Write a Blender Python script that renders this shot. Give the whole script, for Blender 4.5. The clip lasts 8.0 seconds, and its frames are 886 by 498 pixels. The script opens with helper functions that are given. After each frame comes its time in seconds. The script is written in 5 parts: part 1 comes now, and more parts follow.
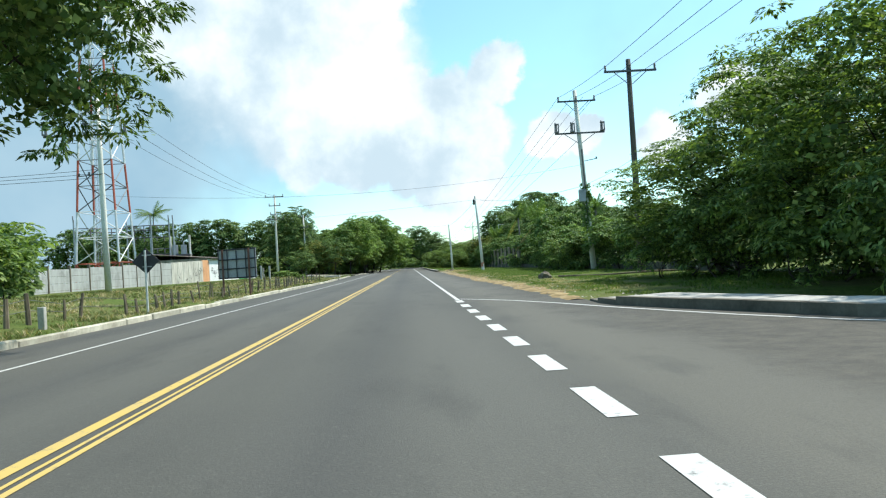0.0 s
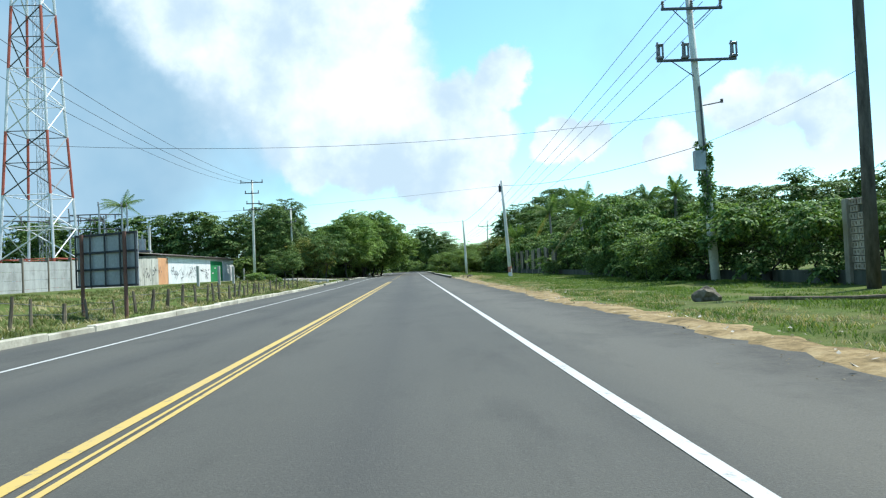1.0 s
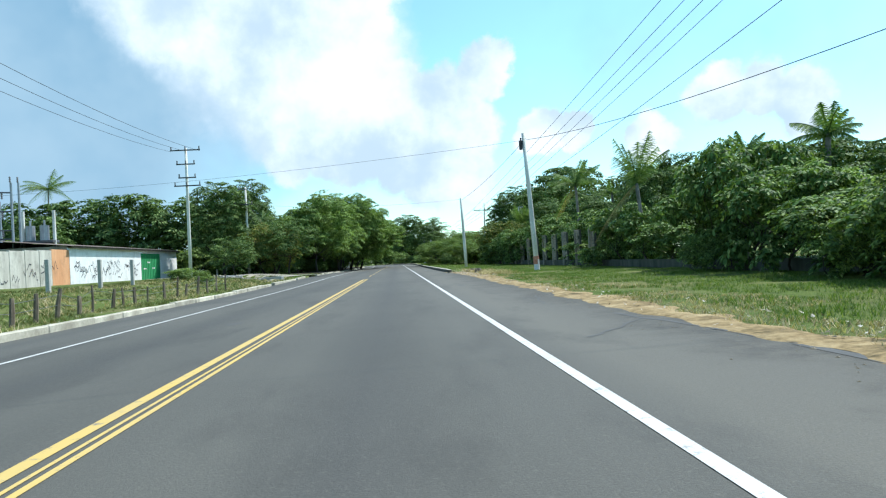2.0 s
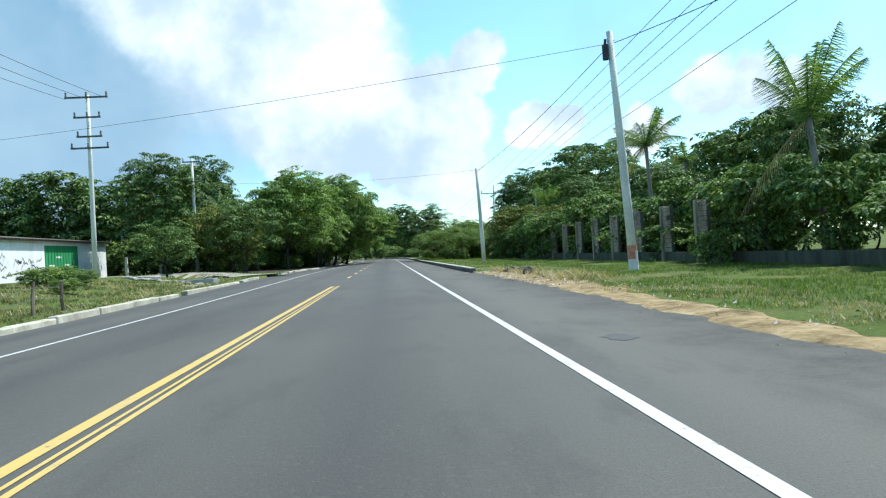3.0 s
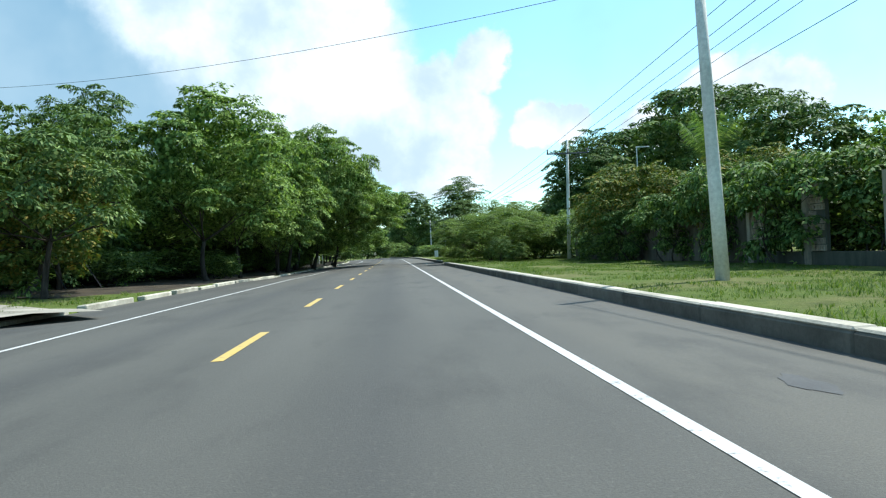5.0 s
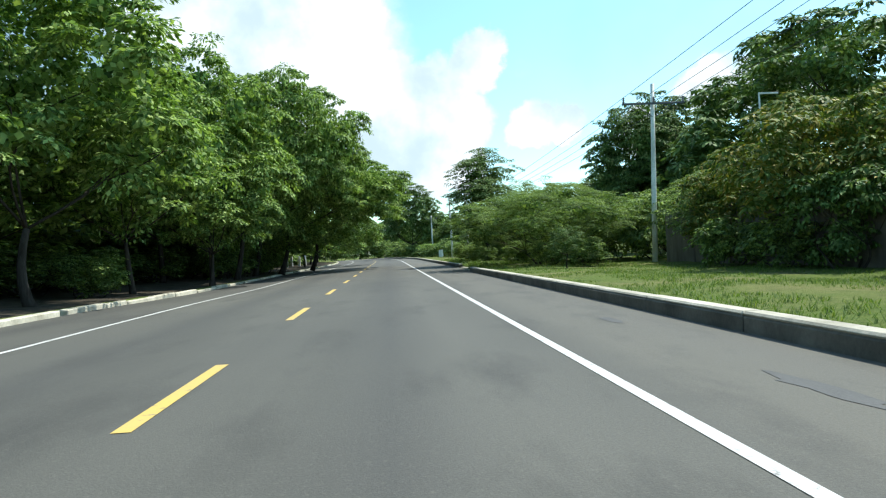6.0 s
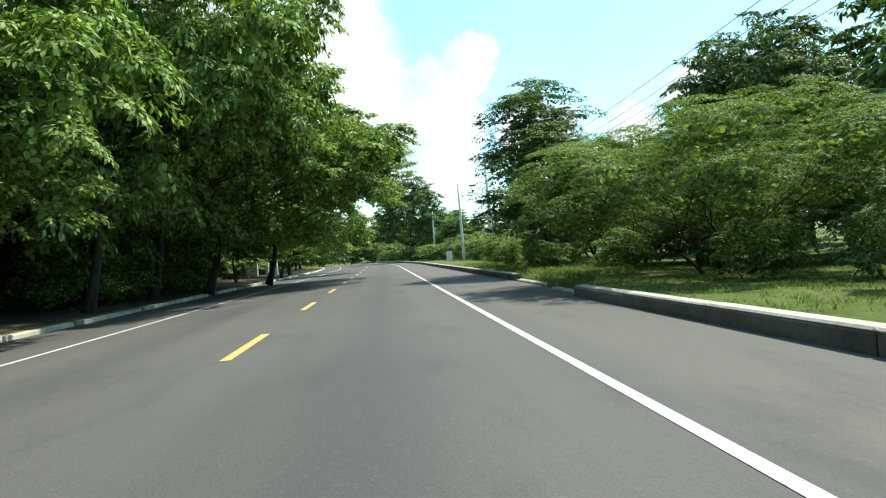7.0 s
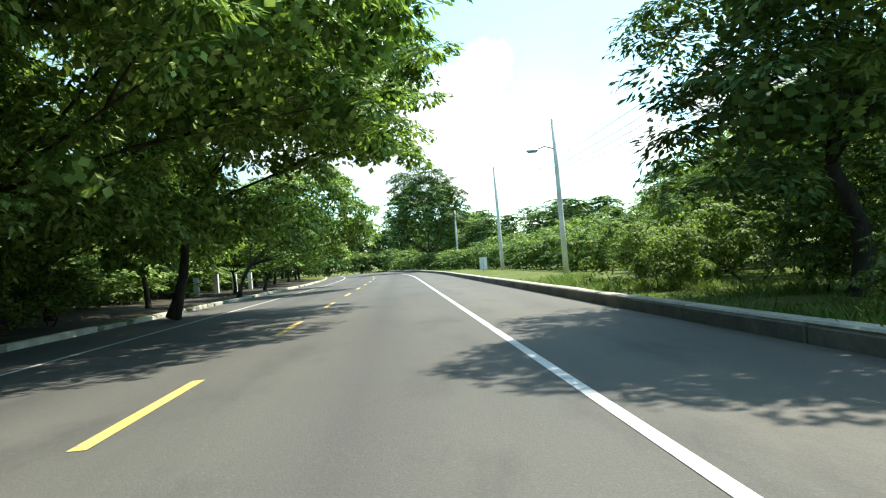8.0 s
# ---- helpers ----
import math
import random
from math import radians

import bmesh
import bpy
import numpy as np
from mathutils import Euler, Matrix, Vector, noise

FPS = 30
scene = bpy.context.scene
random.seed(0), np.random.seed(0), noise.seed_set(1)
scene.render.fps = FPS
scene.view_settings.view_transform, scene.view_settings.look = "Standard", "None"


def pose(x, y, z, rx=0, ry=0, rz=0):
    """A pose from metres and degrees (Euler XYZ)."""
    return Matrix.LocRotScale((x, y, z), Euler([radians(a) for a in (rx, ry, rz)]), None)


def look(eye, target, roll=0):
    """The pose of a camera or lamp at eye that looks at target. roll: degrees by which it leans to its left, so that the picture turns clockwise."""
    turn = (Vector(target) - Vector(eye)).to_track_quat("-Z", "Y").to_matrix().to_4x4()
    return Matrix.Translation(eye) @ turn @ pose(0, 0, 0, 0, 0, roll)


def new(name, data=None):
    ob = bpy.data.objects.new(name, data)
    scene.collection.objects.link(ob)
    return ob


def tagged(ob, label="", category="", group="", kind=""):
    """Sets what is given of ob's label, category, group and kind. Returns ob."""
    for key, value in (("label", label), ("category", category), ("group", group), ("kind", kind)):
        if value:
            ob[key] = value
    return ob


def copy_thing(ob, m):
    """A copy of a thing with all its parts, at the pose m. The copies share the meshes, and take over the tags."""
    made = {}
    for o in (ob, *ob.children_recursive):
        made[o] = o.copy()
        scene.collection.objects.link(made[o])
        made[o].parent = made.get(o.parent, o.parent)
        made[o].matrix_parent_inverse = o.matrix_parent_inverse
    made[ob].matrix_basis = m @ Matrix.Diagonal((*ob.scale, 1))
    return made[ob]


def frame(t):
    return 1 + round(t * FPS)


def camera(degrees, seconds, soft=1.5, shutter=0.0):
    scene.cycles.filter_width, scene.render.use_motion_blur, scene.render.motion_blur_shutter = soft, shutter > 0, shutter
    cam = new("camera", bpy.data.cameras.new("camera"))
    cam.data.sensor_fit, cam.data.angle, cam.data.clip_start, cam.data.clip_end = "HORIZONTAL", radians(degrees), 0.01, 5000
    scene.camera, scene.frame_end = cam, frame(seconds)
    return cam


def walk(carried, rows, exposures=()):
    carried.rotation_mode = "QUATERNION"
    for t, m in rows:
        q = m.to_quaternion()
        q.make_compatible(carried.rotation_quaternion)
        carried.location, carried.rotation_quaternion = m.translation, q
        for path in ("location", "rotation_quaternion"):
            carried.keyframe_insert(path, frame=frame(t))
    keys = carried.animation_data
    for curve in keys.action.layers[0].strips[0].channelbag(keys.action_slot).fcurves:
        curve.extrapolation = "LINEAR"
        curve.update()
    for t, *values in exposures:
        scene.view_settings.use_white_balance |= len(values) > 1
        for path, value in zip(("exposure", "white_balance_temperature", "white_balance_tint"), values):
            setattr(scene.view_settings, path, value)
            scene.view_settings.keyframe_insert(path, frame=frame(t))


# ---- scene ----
cam = camera(65.0, 8.0, 1.2)
PATH = [
    (0, (2.348, -0.107, 1.037), (2.449, 1.89, 1.079), -3.6),
    (0.5, (2.289, 8.929, 1.057), (2.379, 10.926, 1.114), -3.6),
    (1, (2.163, 18.424, 1.06), (2.253, 20.421, 1.114), -2.6),
    (1.5, (2.198, 27.937, 1.056), (2.312, 29.934, 1.099), -2.9),
    (3, (2.109, 56.518, 1.046), (2.267, 58.512, 1.055), -3.3),
    (3.5, (2.108, 65.324, 1.034), (2.267, 67.317, 1.043), -3.8),
    (4, (2.032, 74.37, 1.051), (2.183, 76.365, 1.056), -3.5),
    (5.5, (1.975, 101.502, 1.1), (2.122, 103.497, 1.107), -3.0),
    (6, (1.868, 111.232, 1.121), (2.025, 113.226, 1.126), -3.0),
    (6.5, (1.926, 121.358, 1.084), (2.074, 123.352, 1.107), -3.3),
    (7, (1.963, 131.624, 1.095), (2.135, 133.617, 1.107), -4.1),
    (7.5, (2.081, 141.565, 1.119), (2.236, 143.559, 1.127), -4.5),
    (8, (2.255, 151.228, 1.088), (2.387, 153.224, 1.126), -4.3),
]
walk(cam, [(t, look(eye, target, roll)) for t, eye, target, roll in PATH],
     [(0, 0.28, 6250, 7), (0.5, 0.28, 6000, 7), (3.0, 0.28, 5820, 8), (4.0, 0.3, 5820, 8), (5.5, 0.4, 6050, 7), (6.5, 0.5, 6250, 7), (7.0, 0.62, 6350, 7), (7.5, 0.9, 6450, 7), (8.0, 1.06, 6500, 8)])

# ---- world, sun, exposure ----
SUN_DIR = Vector((0.58, 0.32, 1.05)).normalized()
SUN_EL = math.asin(SUN_DIR.z)
SUN_AZ = math.atan2(SUN_DIR.x, SUN_DIR.y)

world = bpy.data.worlds.new("sky")
scene.world = world
world.use_nodes = True
wn, wl = world.node_tree.nodes, world.node_tree.links
wn.clear()


def wnode(kind, **values):
    n = wn.new(kind)
    for k, v in values.items():
        n.inputs[k].default_value = v
    return n


def wmath(op, a, b=None):
    n = wn.new("ShaderNodeMath")
    n.operation = op
    for i, v in enumerate((a, b)):
        if v is None:
            continue
        if isinstance(v, (int, float)):
            n.inputs[i].default_value = v
        else:
            wl.new(v, n.inputs[i])
    return n.outputs[0]


sky = wn.new("ShaderNodeTexSky")
sky.sky_type = "NISHITA"
sky.sun_disc = False
sky.sun_elevation, sky.sun_rotation = SUN_EL, SUN_AZ
sky.air_density, sky.dust_density, sky.ozone_density = 1.0, 0.7, 1.2
coord = wn.new("ShaderNodeTexCoord")
sky_dir = coord.outputs["Generated"]


def sky_noise(scale, detail, rough):
    n = wnode("ShaderNodeTexNoise", Scale=scale, Detail=detail, Roughness=rough)
    wl.new(sky_dir, n.inputs["Vector"])
    return n


puff = sky_noise(11.0, 8.0, 0.6)
veil = sky_noise(2.2, 5.0, 0.55)
wobble = sky_noise(13.0, 7.0, 0.6)
off = wn.new("ShaderNodeVectorMath")
off.operation = "MULTIPLY_ADD"
wl.new(wobble.outputs["Color"], off.inputs[0])
off.inputs[1].default_value, off.inputs[2].default_value = (0.075, 0.075, 0.075), (-0.0375, -0.0375, -0.0375)
bent = wn.new("ShaderNodeVectorMath")
bent.operation = "ADD"
wl.new(sky_dir, bent.inputs[0]), wl.new(off.outputs[0], bent.inputs[1])
even = wn.new("ShaderNodeVectorMath")
even.operation = "NORMALIZE"
wl.new(bent.outputs[0], even.inputs[0])


def cloud_bank(x, z, inner, outer):
    """A soft heap of cloud round one way of the sky, given at 20 km ahead."""
    d = wn.new("ShaderNodeVectorMath")
    d.operation = "DOT_PRODUCT"
    wl.new(even.outputs[0], d.inputs[0])
    d.inputs[1].default_value = Vector((x, 20.0, z)).normalized()
    r = wn.new("ShaderNodeMapRange")
    r.interpolation_type = "SMOOTHSTEP"
    wl.new(d.outputs["Value"], r.inputs["Value"])
    r.inputs["From Min"].default_value = math.cos(radians(outer))
    r.inputs["From Max"].default_value = math.cos(radians(inner))
    return r.outputs[0]


banks = None
for x, z, inner, outer in ((-1.31, 6.92, 2.74, 5.53), (-3.11, 6.85, 0.95, 12.18), (-4.36, 7.73, 0.69, 8.85), (-1.72, 5.31, 1.91, 8.97), (0.04, 4.73, 2.02, 4.08), (1.34, 4.66, 1.79, 3.61), (3.05, 5.68, 1.21, 2.45), 
                           (2.59, 5.22, 1.3, 2.62), (1.94, 3.82, 2.08, 4.19), (0.3, 3.42, 2.31, 4.66), (-1.32, 3.66, 2.6, 5.24), (2.2, 2.5, 1.44, 2.91), (1.22, 2.39, 1.73, 3.49), (4.45, 3.49, 1.21, 2.45), 
                           (5.35, 3.56, 0.92, 1.86), (-2.89, 4.72, 1.39, 6.52), (-5.46, 8.6, 0.78, 9.96), (-3.0, 8.96, 2.08, 9.79), (-1.06, 8.7, 2.89, 5.82), (9.83, 4.46, 1.16, 2.91), (11.13, 4.48, 1.12, 2.79), 
                           (12.42, 4.21, 1.28, 3.2), (7.65, 3.26, 0.93, 2.33), (-2.78, 2.98, 0.5, 2.94), (2.72, 5.54, 1.05, 2.62)):
    b = cloud_bank(x, z, inner, outer)
    banks = b if banks is None else wmath("MAXIMUM", banks, b)
heaped = wmath("ADD", banks, wmath("MULTIPLY", wmath("SUBTRACT", puff.outputs["Fac"], 0.5), 0.75))
white = wn.new("ShaderNodeMapRange")
white.interpolation_type = "SMOOTHSTEP"
wl.new(heaped, white.inputs["Value"])
white.inputs["From Min"].default_value, white.inputs["From Max"].default_value = 0.1, 0.86
grey_side = cloud_bank(-11.0, 6.0, 8, 30)
thin = wn.new("ShaderNodeMapRange")
thin.interpolation_type = "SMOOTHSTEP"
wl.new(wmath("ADD", veil.outputs["Fac"], wmath("MULTIPLY", grey_side, 0.42)), thin.inputs["Value"])
thin.inputs["From Min"].default_value, thin.inputs["From Max"].default_value = 0.45, 0.92

tint = wn.new("ShaderNodeMix")
tint.data_type, tint.blend_type = "RGBA", "MULTIPLY"
tint.inputs["Factor"].default_value = 1.0
wl.new(sky.outputs[0], tint.inputs["A"])
tint.inputs["B"].default_value = (2.0, 2.55, 2.35, 1)
mix_thin = wn.new("ShaderNodeMix")
mix_thin.data_type = "RGBA"
wl.new(thin.outputs[0], mix_thin.inputs["Factor"])
wl.new(tint.outputs["Result"], mix_thin.inputs["A"])
veil_shade = wn.new("ShaderNodeMix")
veil_shade.data_type = "RGBA"
veil_step = wn.new("ShaderNodeMapRange")
veil_step.interpolation_type = "SMOOTHSTEP"
wl.new(sky_noise(3.4, 5.0, 0.5).outputs["Fac"], veil_step.inputs["Value"])
veil_step.inputs["From Min"].default_value, veil_step.inputs["From Max"].default_value = 0.36, 0.66
wl.new(veil_step.outputs[0], veil_shade.inputs["Factor"])
veil_shade.inputs["A"].default_value, veil_shade.inputs["B"].default_value = (2.8, 5.0, 6.7, 1), (4.9, 6.8, 8.0, 1)
wl.new(veil_shade.outputs["Result"], mix_thin.inputs["B"])
mix_white = wn.new("ShaderNodeMix")
mix_white.data_type = "RGBA"
wl.new(white.outputs[0], mix_white.inputs["Factor"])
wl.new(mix_thin.outputs["Result"], mix_white.inputs["A"])
shade = wn.new("ShaderNodeMix")
shade.data_type = "RGBA"
billow = wn.new("ShaderNodeMapRange")
billow.interpolation_type = "SMOOTHSTEP"
wl.new(sky_noise(7.5, 6.0, 0.55).outputs["Fac"], billow.inputs["Value"])
billow.inputs["From Min"].default_value, billow.inputs["From Max"].default_value = 0.34, 0.62
wl.new(billow.outputs[0], shade.inputs["Factor"])
shade.inputs["A"].default_value, shade.inputs["B"].default_value = (6.9, 8.3, 9.2, 1), (11.3, 12.0, 12.1, 1)
wl.new(shade.outputs["Result"], mix_white.inputs["B"])
back = wnode("ShaderNodeBackground", Strength=0.081)
wl.new(mix_white.outputs["Result"], back.inputs["Color"])
wout = wn.new("ShaderNodeOutputWorld")
wl.new(back.outputs[0], wout.inputs["Surface"])

sun = new("sun", bpy.data.lights.new("sun", "SUN"))
sun.data.energy, sun.data.angle, sun.data.color = 5.2, radians(0.8), (1.0, 0.95, 0.86)
sun.matrix_world = look((0, 0, 60), tuple(Vector((0, 0, 60)) - SUN_DIR))

# ---- materials ----


class Nodes:
    """A node material under way."""

    def __init__(self, name, rough=0.8, metal=0.0, spec=0.3):
        self.mat = bpy.data.materials.new(name)
        self.mat.use_nodes = True
        self.n, self.l = self.mat.node_tree.nodes, self.mat.node_tree.links
        self.bsdf = self.n["Principled BSDF"]
        self.bsdf.inputs["Roughness"].default_value = rough
        self.bsdf.inputs["Metallic"].default_value = metal
        self.bsdf.inputs["Specular IOR Level"].default_value = spec
        self.where = self.n.new("ShaderNodeNewGeometry").outputs["Position"]

    def put(self, socket, value):
        if isinstance(value, (int, float, tuple)):
            socket.default_value = value
        else:
            self.l.new(value, socket)

    def stretch(self, sx, sy, sz):
        m = self.n.new("ShaderNodeMapping")
        self.l.new(self.where, m.inputs["Vector"])
        m.inputs["Scale"].default_value = (sx, sy, sz)
        return m.outputs[0]

    def noise(self, scale, detail=5.0, rough=0.55, vector=None):
        t = self.n.new("ShaderNodeTexNoise")
        self.l.new(vector or self.where, t.inputs["Vector"])
        t.inputs["Scale"].default_value, t.inputs["Detail"].default_value, t.inputs["Roughness"].default_value = scale, detail, rough
        return t.outputs["Fac"]

    def cells(self, scale, vector=None):
        t = self.n.new("ShaderNodeTexVoronoi")
        self.l.new(vector or self.where, t.inputs["Vector"])
        t.inputs["Scale"].default_value = scale
        return t.outputs["Distance"]

    def ramp(self, value, *stops):
        r = self.n.new("ShaderNodeValToRGB")
        self.l.new(value, r.inputs[0])
        while len(r.color_ramp.elements) < len(stops):
            r.color_ramp.elements.new(0.5)
        for e, (at, c) in zip(r.color_ramp.elements, stops):
            e.position, e.color = at, (*c, 1) if len(c) == 3 else c
        return r.outputs[0]

    def mix(self, fac, a, b, kind="MIX"):
        m = self.n.new("ShaderNodeMix")
        m.data_type, m.blend_type = "RGBA", kind
        self.put(m.inputs["Factor"], fac)
        self.put(m.inputs["A"], a if not isinstance(a, tuple) else (*a, 1)[:4])
        self.put(m.inputs["B"], b if not isinstance(b, tuple) else (*b, 1)[:4])
        return m.outputs["Result"]

    def span(self, value, a, b, c=0.0, d=1.0):
        r = self.n.new("ShaderNodeMapRange")
        self.l.new(value, r.inputs["Value"])
        for k, v in zip(("From Min", "From Max", "To Min", "To Max"), (a, b, c, d)):
            r.inputs[k].default_value = v
        return r.outputs[0]

    def random_piece(self):
        return self.n.new("ShaderNodeObjectInfo").outputs["Random"]

    def random_island(self):
        return self.n.new("ShaderNodeNewGeometry").outputs["Random Per Island"]

    def colour(self, value):
        self.put(self.bsdf.inputs["Base Color"], value if not isinstance(value, tuple) else (*value, 1))
        return self

    def bump(self, height, strength=0.4, distance=0.02):
        b = self.n.new("ShaderNodeBump")
        b.inputs["Strength"].default_value, b.inputs["Distance"].default_value = strength, distance
        self.l.new(height, b.inputs["Height"])
        self.l.new(b.outputs[0], self.bsdf.inputs["Normal"])
        return self


def two_scale(name, dark, light, big, small, rough=0.85, bump=0.3, dist=0.01, metal=0.0, spec=0.3, pieces=0.0):
    m = Nodes(name, rough, metal, spec)
    c = m.mix(m.span(m.noise(big), 0.3, 0.7), dark, light)
    fine = m.noise(small, 6.0, 0.65)
    c = m.mix(0.55, c, m.ramp(fine, (0.25, (0.55, 0.55, 0.55)), (0.75, (1.25, 1.25, 1.25))), "MULTIPLY")
    if pieces:
        r = m.span(m.random_piece(), 0, 1, 1 - pieces, 1 + pieces)
        g = m.n.new("ShaderNodeCombineColor")
        for i in range(3):
            m.l.new(r, g.inputs[i])
        c = m.mix(1.0, c, g.outputs[0], "MULTIPLY")
    m.colour(c).bump(fine, bump, dist)
    return m.mat


def asphalt_material():
    m = Nodes("asphalt", 0.82, 0, 0.35)
    lanes = m.noise(0.55, 4, 0.5, m.stretch(1.0, 0.05, 1.0))
    broad = m.noise(0.12, 4, 0.6)
    grit = m.noise(60, 4, 0.7)
    split = m.n.new("ShaderNodeSeparateXYZ")
    m.l.new(m.where, split.inputs[0])
    wave = m.n.new("ShaderNodeMath")
    wave.operation = "PINGPONG"
    m.l.new(split.outputs["X"], wave.inputs[0])
    wave.inputs[1].default_value = 1.825
    oil = m.span(wave.outputs[0], 1.1, 1.825, 0.0, 0.55)
    shoulder = m.span(split.outputs["X"], 3.7, 4.3, 0.0, 0.55)
    c = m.ramp(lanes, (0.3, (0.06, 0.058, 0.049)), (0.7, (0.096, 0.092, 0.077)))
    c = m.mix(m.span(broad, 0.35, 0.7, 0, 0.5), c, (0.108, 0.103, 0.084))
    c = m.mix(oil, c, (0.05, 0.049, 0.045))
    c = m.mix(shoulder, c, (0.125, 0.115, 0.09))
    c = m.mix(0.6, c, m.ramp(grit, (0.3, (0.6, 0.6, 0.6)), (0.7, (1.3, 1.3, 1.3))), "MULTIPLY")
    stain = m.span(m.noise(0.9, 6, 0.65, m.stretch(1.0, 0.3, 1.0)), 0.52, 0.7, 0, 0.75)
    c = m.mix(stain, c, (0.05, 0.048, 0.041))
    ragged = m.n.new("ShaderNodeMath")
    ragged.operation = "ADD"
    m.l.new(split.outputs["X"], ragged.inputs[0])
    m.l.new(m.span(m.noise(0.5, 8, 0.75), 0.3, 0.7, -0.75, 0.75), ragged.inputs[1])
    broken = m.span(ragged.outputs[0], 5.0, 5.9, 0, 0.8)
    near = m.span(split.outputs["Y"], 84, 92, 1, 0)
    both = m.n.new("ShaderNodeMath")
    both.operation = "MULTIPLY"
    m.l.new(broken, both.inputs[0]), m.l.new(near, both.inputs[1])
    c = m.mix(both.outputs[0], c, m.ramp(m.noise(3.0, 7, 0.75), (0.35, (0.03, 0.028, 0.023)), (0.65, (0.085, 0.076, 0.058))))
    c = m.mix(m.span(m.noise(22, 4, 0.7), 0.55, 0.75, 0, 0.4), c, (0.16, 0.15, 0.12))
    m.colour(c).bump(grit, 0.5, 0.01)
    return m.mat


def paint_material(name, colour, worn):
    m = Nodes(name, 0.6)
    wear = m.span(m.noise(7.0, 8, 0.75), 0.56, 0.66, 0, worn)
    c = m.mix(wear, colour, (0.15, 0.145, 0.135))
    m.colour(m.mix(m.span(m.noise(0.8), 0.4, 0.8, 0, 0.3), c, (0.3, 0.28, 0.24)))
    return m.mat


def ground_material():
    m = Nodes("verge grass", 0.95, 0, 0.1)
    patch = m.noise(0.25, 5, 0.6)
    fine = m.noise(9.0, 8, 0.8)
    g = m.ramp(fine, (0.25, (0.042, 0.066, 0.014)), (0.5, (0.09, 0.125, 0.026)), (0.75, (0.16, 0.18, 0.05)))
    dry = m.ramp(fine, (0.3, (0.13, 0.11, 0.05)), (0.7, (0.27, 0.22, 0.11)))
    c = m.mix(m.span(patch, 0.46, 0.7, 0.0, 0.6), g, dry)
    c = m.mix(m.span(m.noise(1.3, 6, 0.7), 0.5, 0.72, 0, 0.55), c, (0.035, 0.045, 0.014))
    m.colour(c).bump(fine, 0.7, 0.05)
    return m.mat


def dirt_material():
    m = Nodes("dry dirt", 0.95, 0, 0.1)
    fine = m.noise(9, 7, 0.7)
    c = m.ramp(m.noise(1.6, 8, 0.75), (0.34, (0.08, 0.064, 0.032)), (0.48, (0.27, 0.195, 0.095)), (0.7, (0.46, 0.36, 0.2)))
    c = m.mix(0.7, c, m.ramp(fine, (0.3, (0.6, 0.6, 0.6)), (0.7, (1.25, 1.25, 1.25))), "MULTIPLY")
    m.colour(c).bump(fine, 0.6, 0.03)
    return m.mat


def leaf_material(name, dark, light, tip, glow=0.25):
    m = Nodes(name, 0.6, 0, 0.1)
    c = m.ramp(m.random_island(), (0.0, dark), (0.55, light), (1.0, tip))
    c = m.mix(m.span(m.noise(1.1, 3), 0.42, 0.68, 0, 0.55), c, dark)
    m.colour(c)
    t = m.n.new("ShaderNodeBsdfTranslucent")
    m.l.new(m.mix(1.0, c, (1.5, 1.7, 0.7), "MULTIPLY"), t.inputs["Color"])
    s = m.n.new("ShaderNodeMixShader")
    s.inputs[0].default_value = glow
    m.l.new(m.bsdf.outputs[0], s.inputs[1]), m.l.new(t.outputs[0], s.inputs[2])
    m.l.new(s.outputs[0], m.n["Material Output"].inputs["Surface"])
    return m.mat


def wall_material(name, dark, light, streak):
    m = Nodes(name, 0.9, 0, 0.2)
    run = m.noise(1.6, 6, 0.65, m.stretch(1.0, 1.0, 0.18))
    fine = m.noise(14, 6, 0.7)
    c = m.mix(m.span(run, 0.35, 0.7), light, dark)
    c = m.mix(m.span(m.noise(0.7, 6, 0.7), 0.5, 0.75, 0, streak), c, (0.10, 0.095, 0.08))
    m.colour(m.mix(0.4, c, m.ramp(fine, (0.3, (0.7, 0.7, 0.7)), (0.7, (1.15, 1.15, 1.15))), "MULTIPLY")).bump(fine, 0.3, 0.012)
    return m.mat


def bark_material(name, dark, light):
    m = Nodes(name, 0.95, 0, 0.1)
    run = m.noise(6, 7, 0.7, m.stretch(1, 1, 0.25))
    m.colour(m.ramp(run, (0.3, dark), (0.7, light))).bump(run, 0.8, 0.04)
    return m.mat


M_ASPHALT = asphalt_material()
M_WHITE_LINE = paint_material("white road paint", (0.54, 0.53, 0.49), 0.95)
M_YELLOW_LINE = paint_material("yellow road paint", (0.56, 0.39, 0.1), 0.95)
M_GROUND = ground_material()
M_DIRT = dirt_material()
M_GRAVEL = two_scale("dark gravel", (0.09, 0.08, 0.06), (0.26, 0.22, 0.15), 2.2, 20, 0.95, 0.9, 0.03)
M_KERB = two_scale("weathered kerb concrete", (0.3, 0.27, 0.2), (0.64, 0.6, 0.47), 1.3, 14, 0.9, 0.5, 0.015, pieces=0.18)
M_TRACK = two_scale("worn track concrete", (0.2, 0.18, 0.14), (0.42, 0.38, 0.3), 0.7, 10, 0.95, 0.5, 0.02)
# dark soil colour that also holds the shade under the trees
M_SHADED_LITTER = two_scale("shaded leaf litter soil", (0.022, 0.018, 0.012), (0.075, 0.058, 0.035), 1.2, 14, 0.95, 0.8, 0.03)
# kerb top coloured pale for sunlight, face dark for stains and shade
M_KERB_LIT_CAP = two_scale("worn sunlit cream kerb cap", (0.34, 0.31, 0.235), (0.58, 0.53, 0.42), 1.5, 16, 0.9, 0.5, 0.015, pieces=0.15)
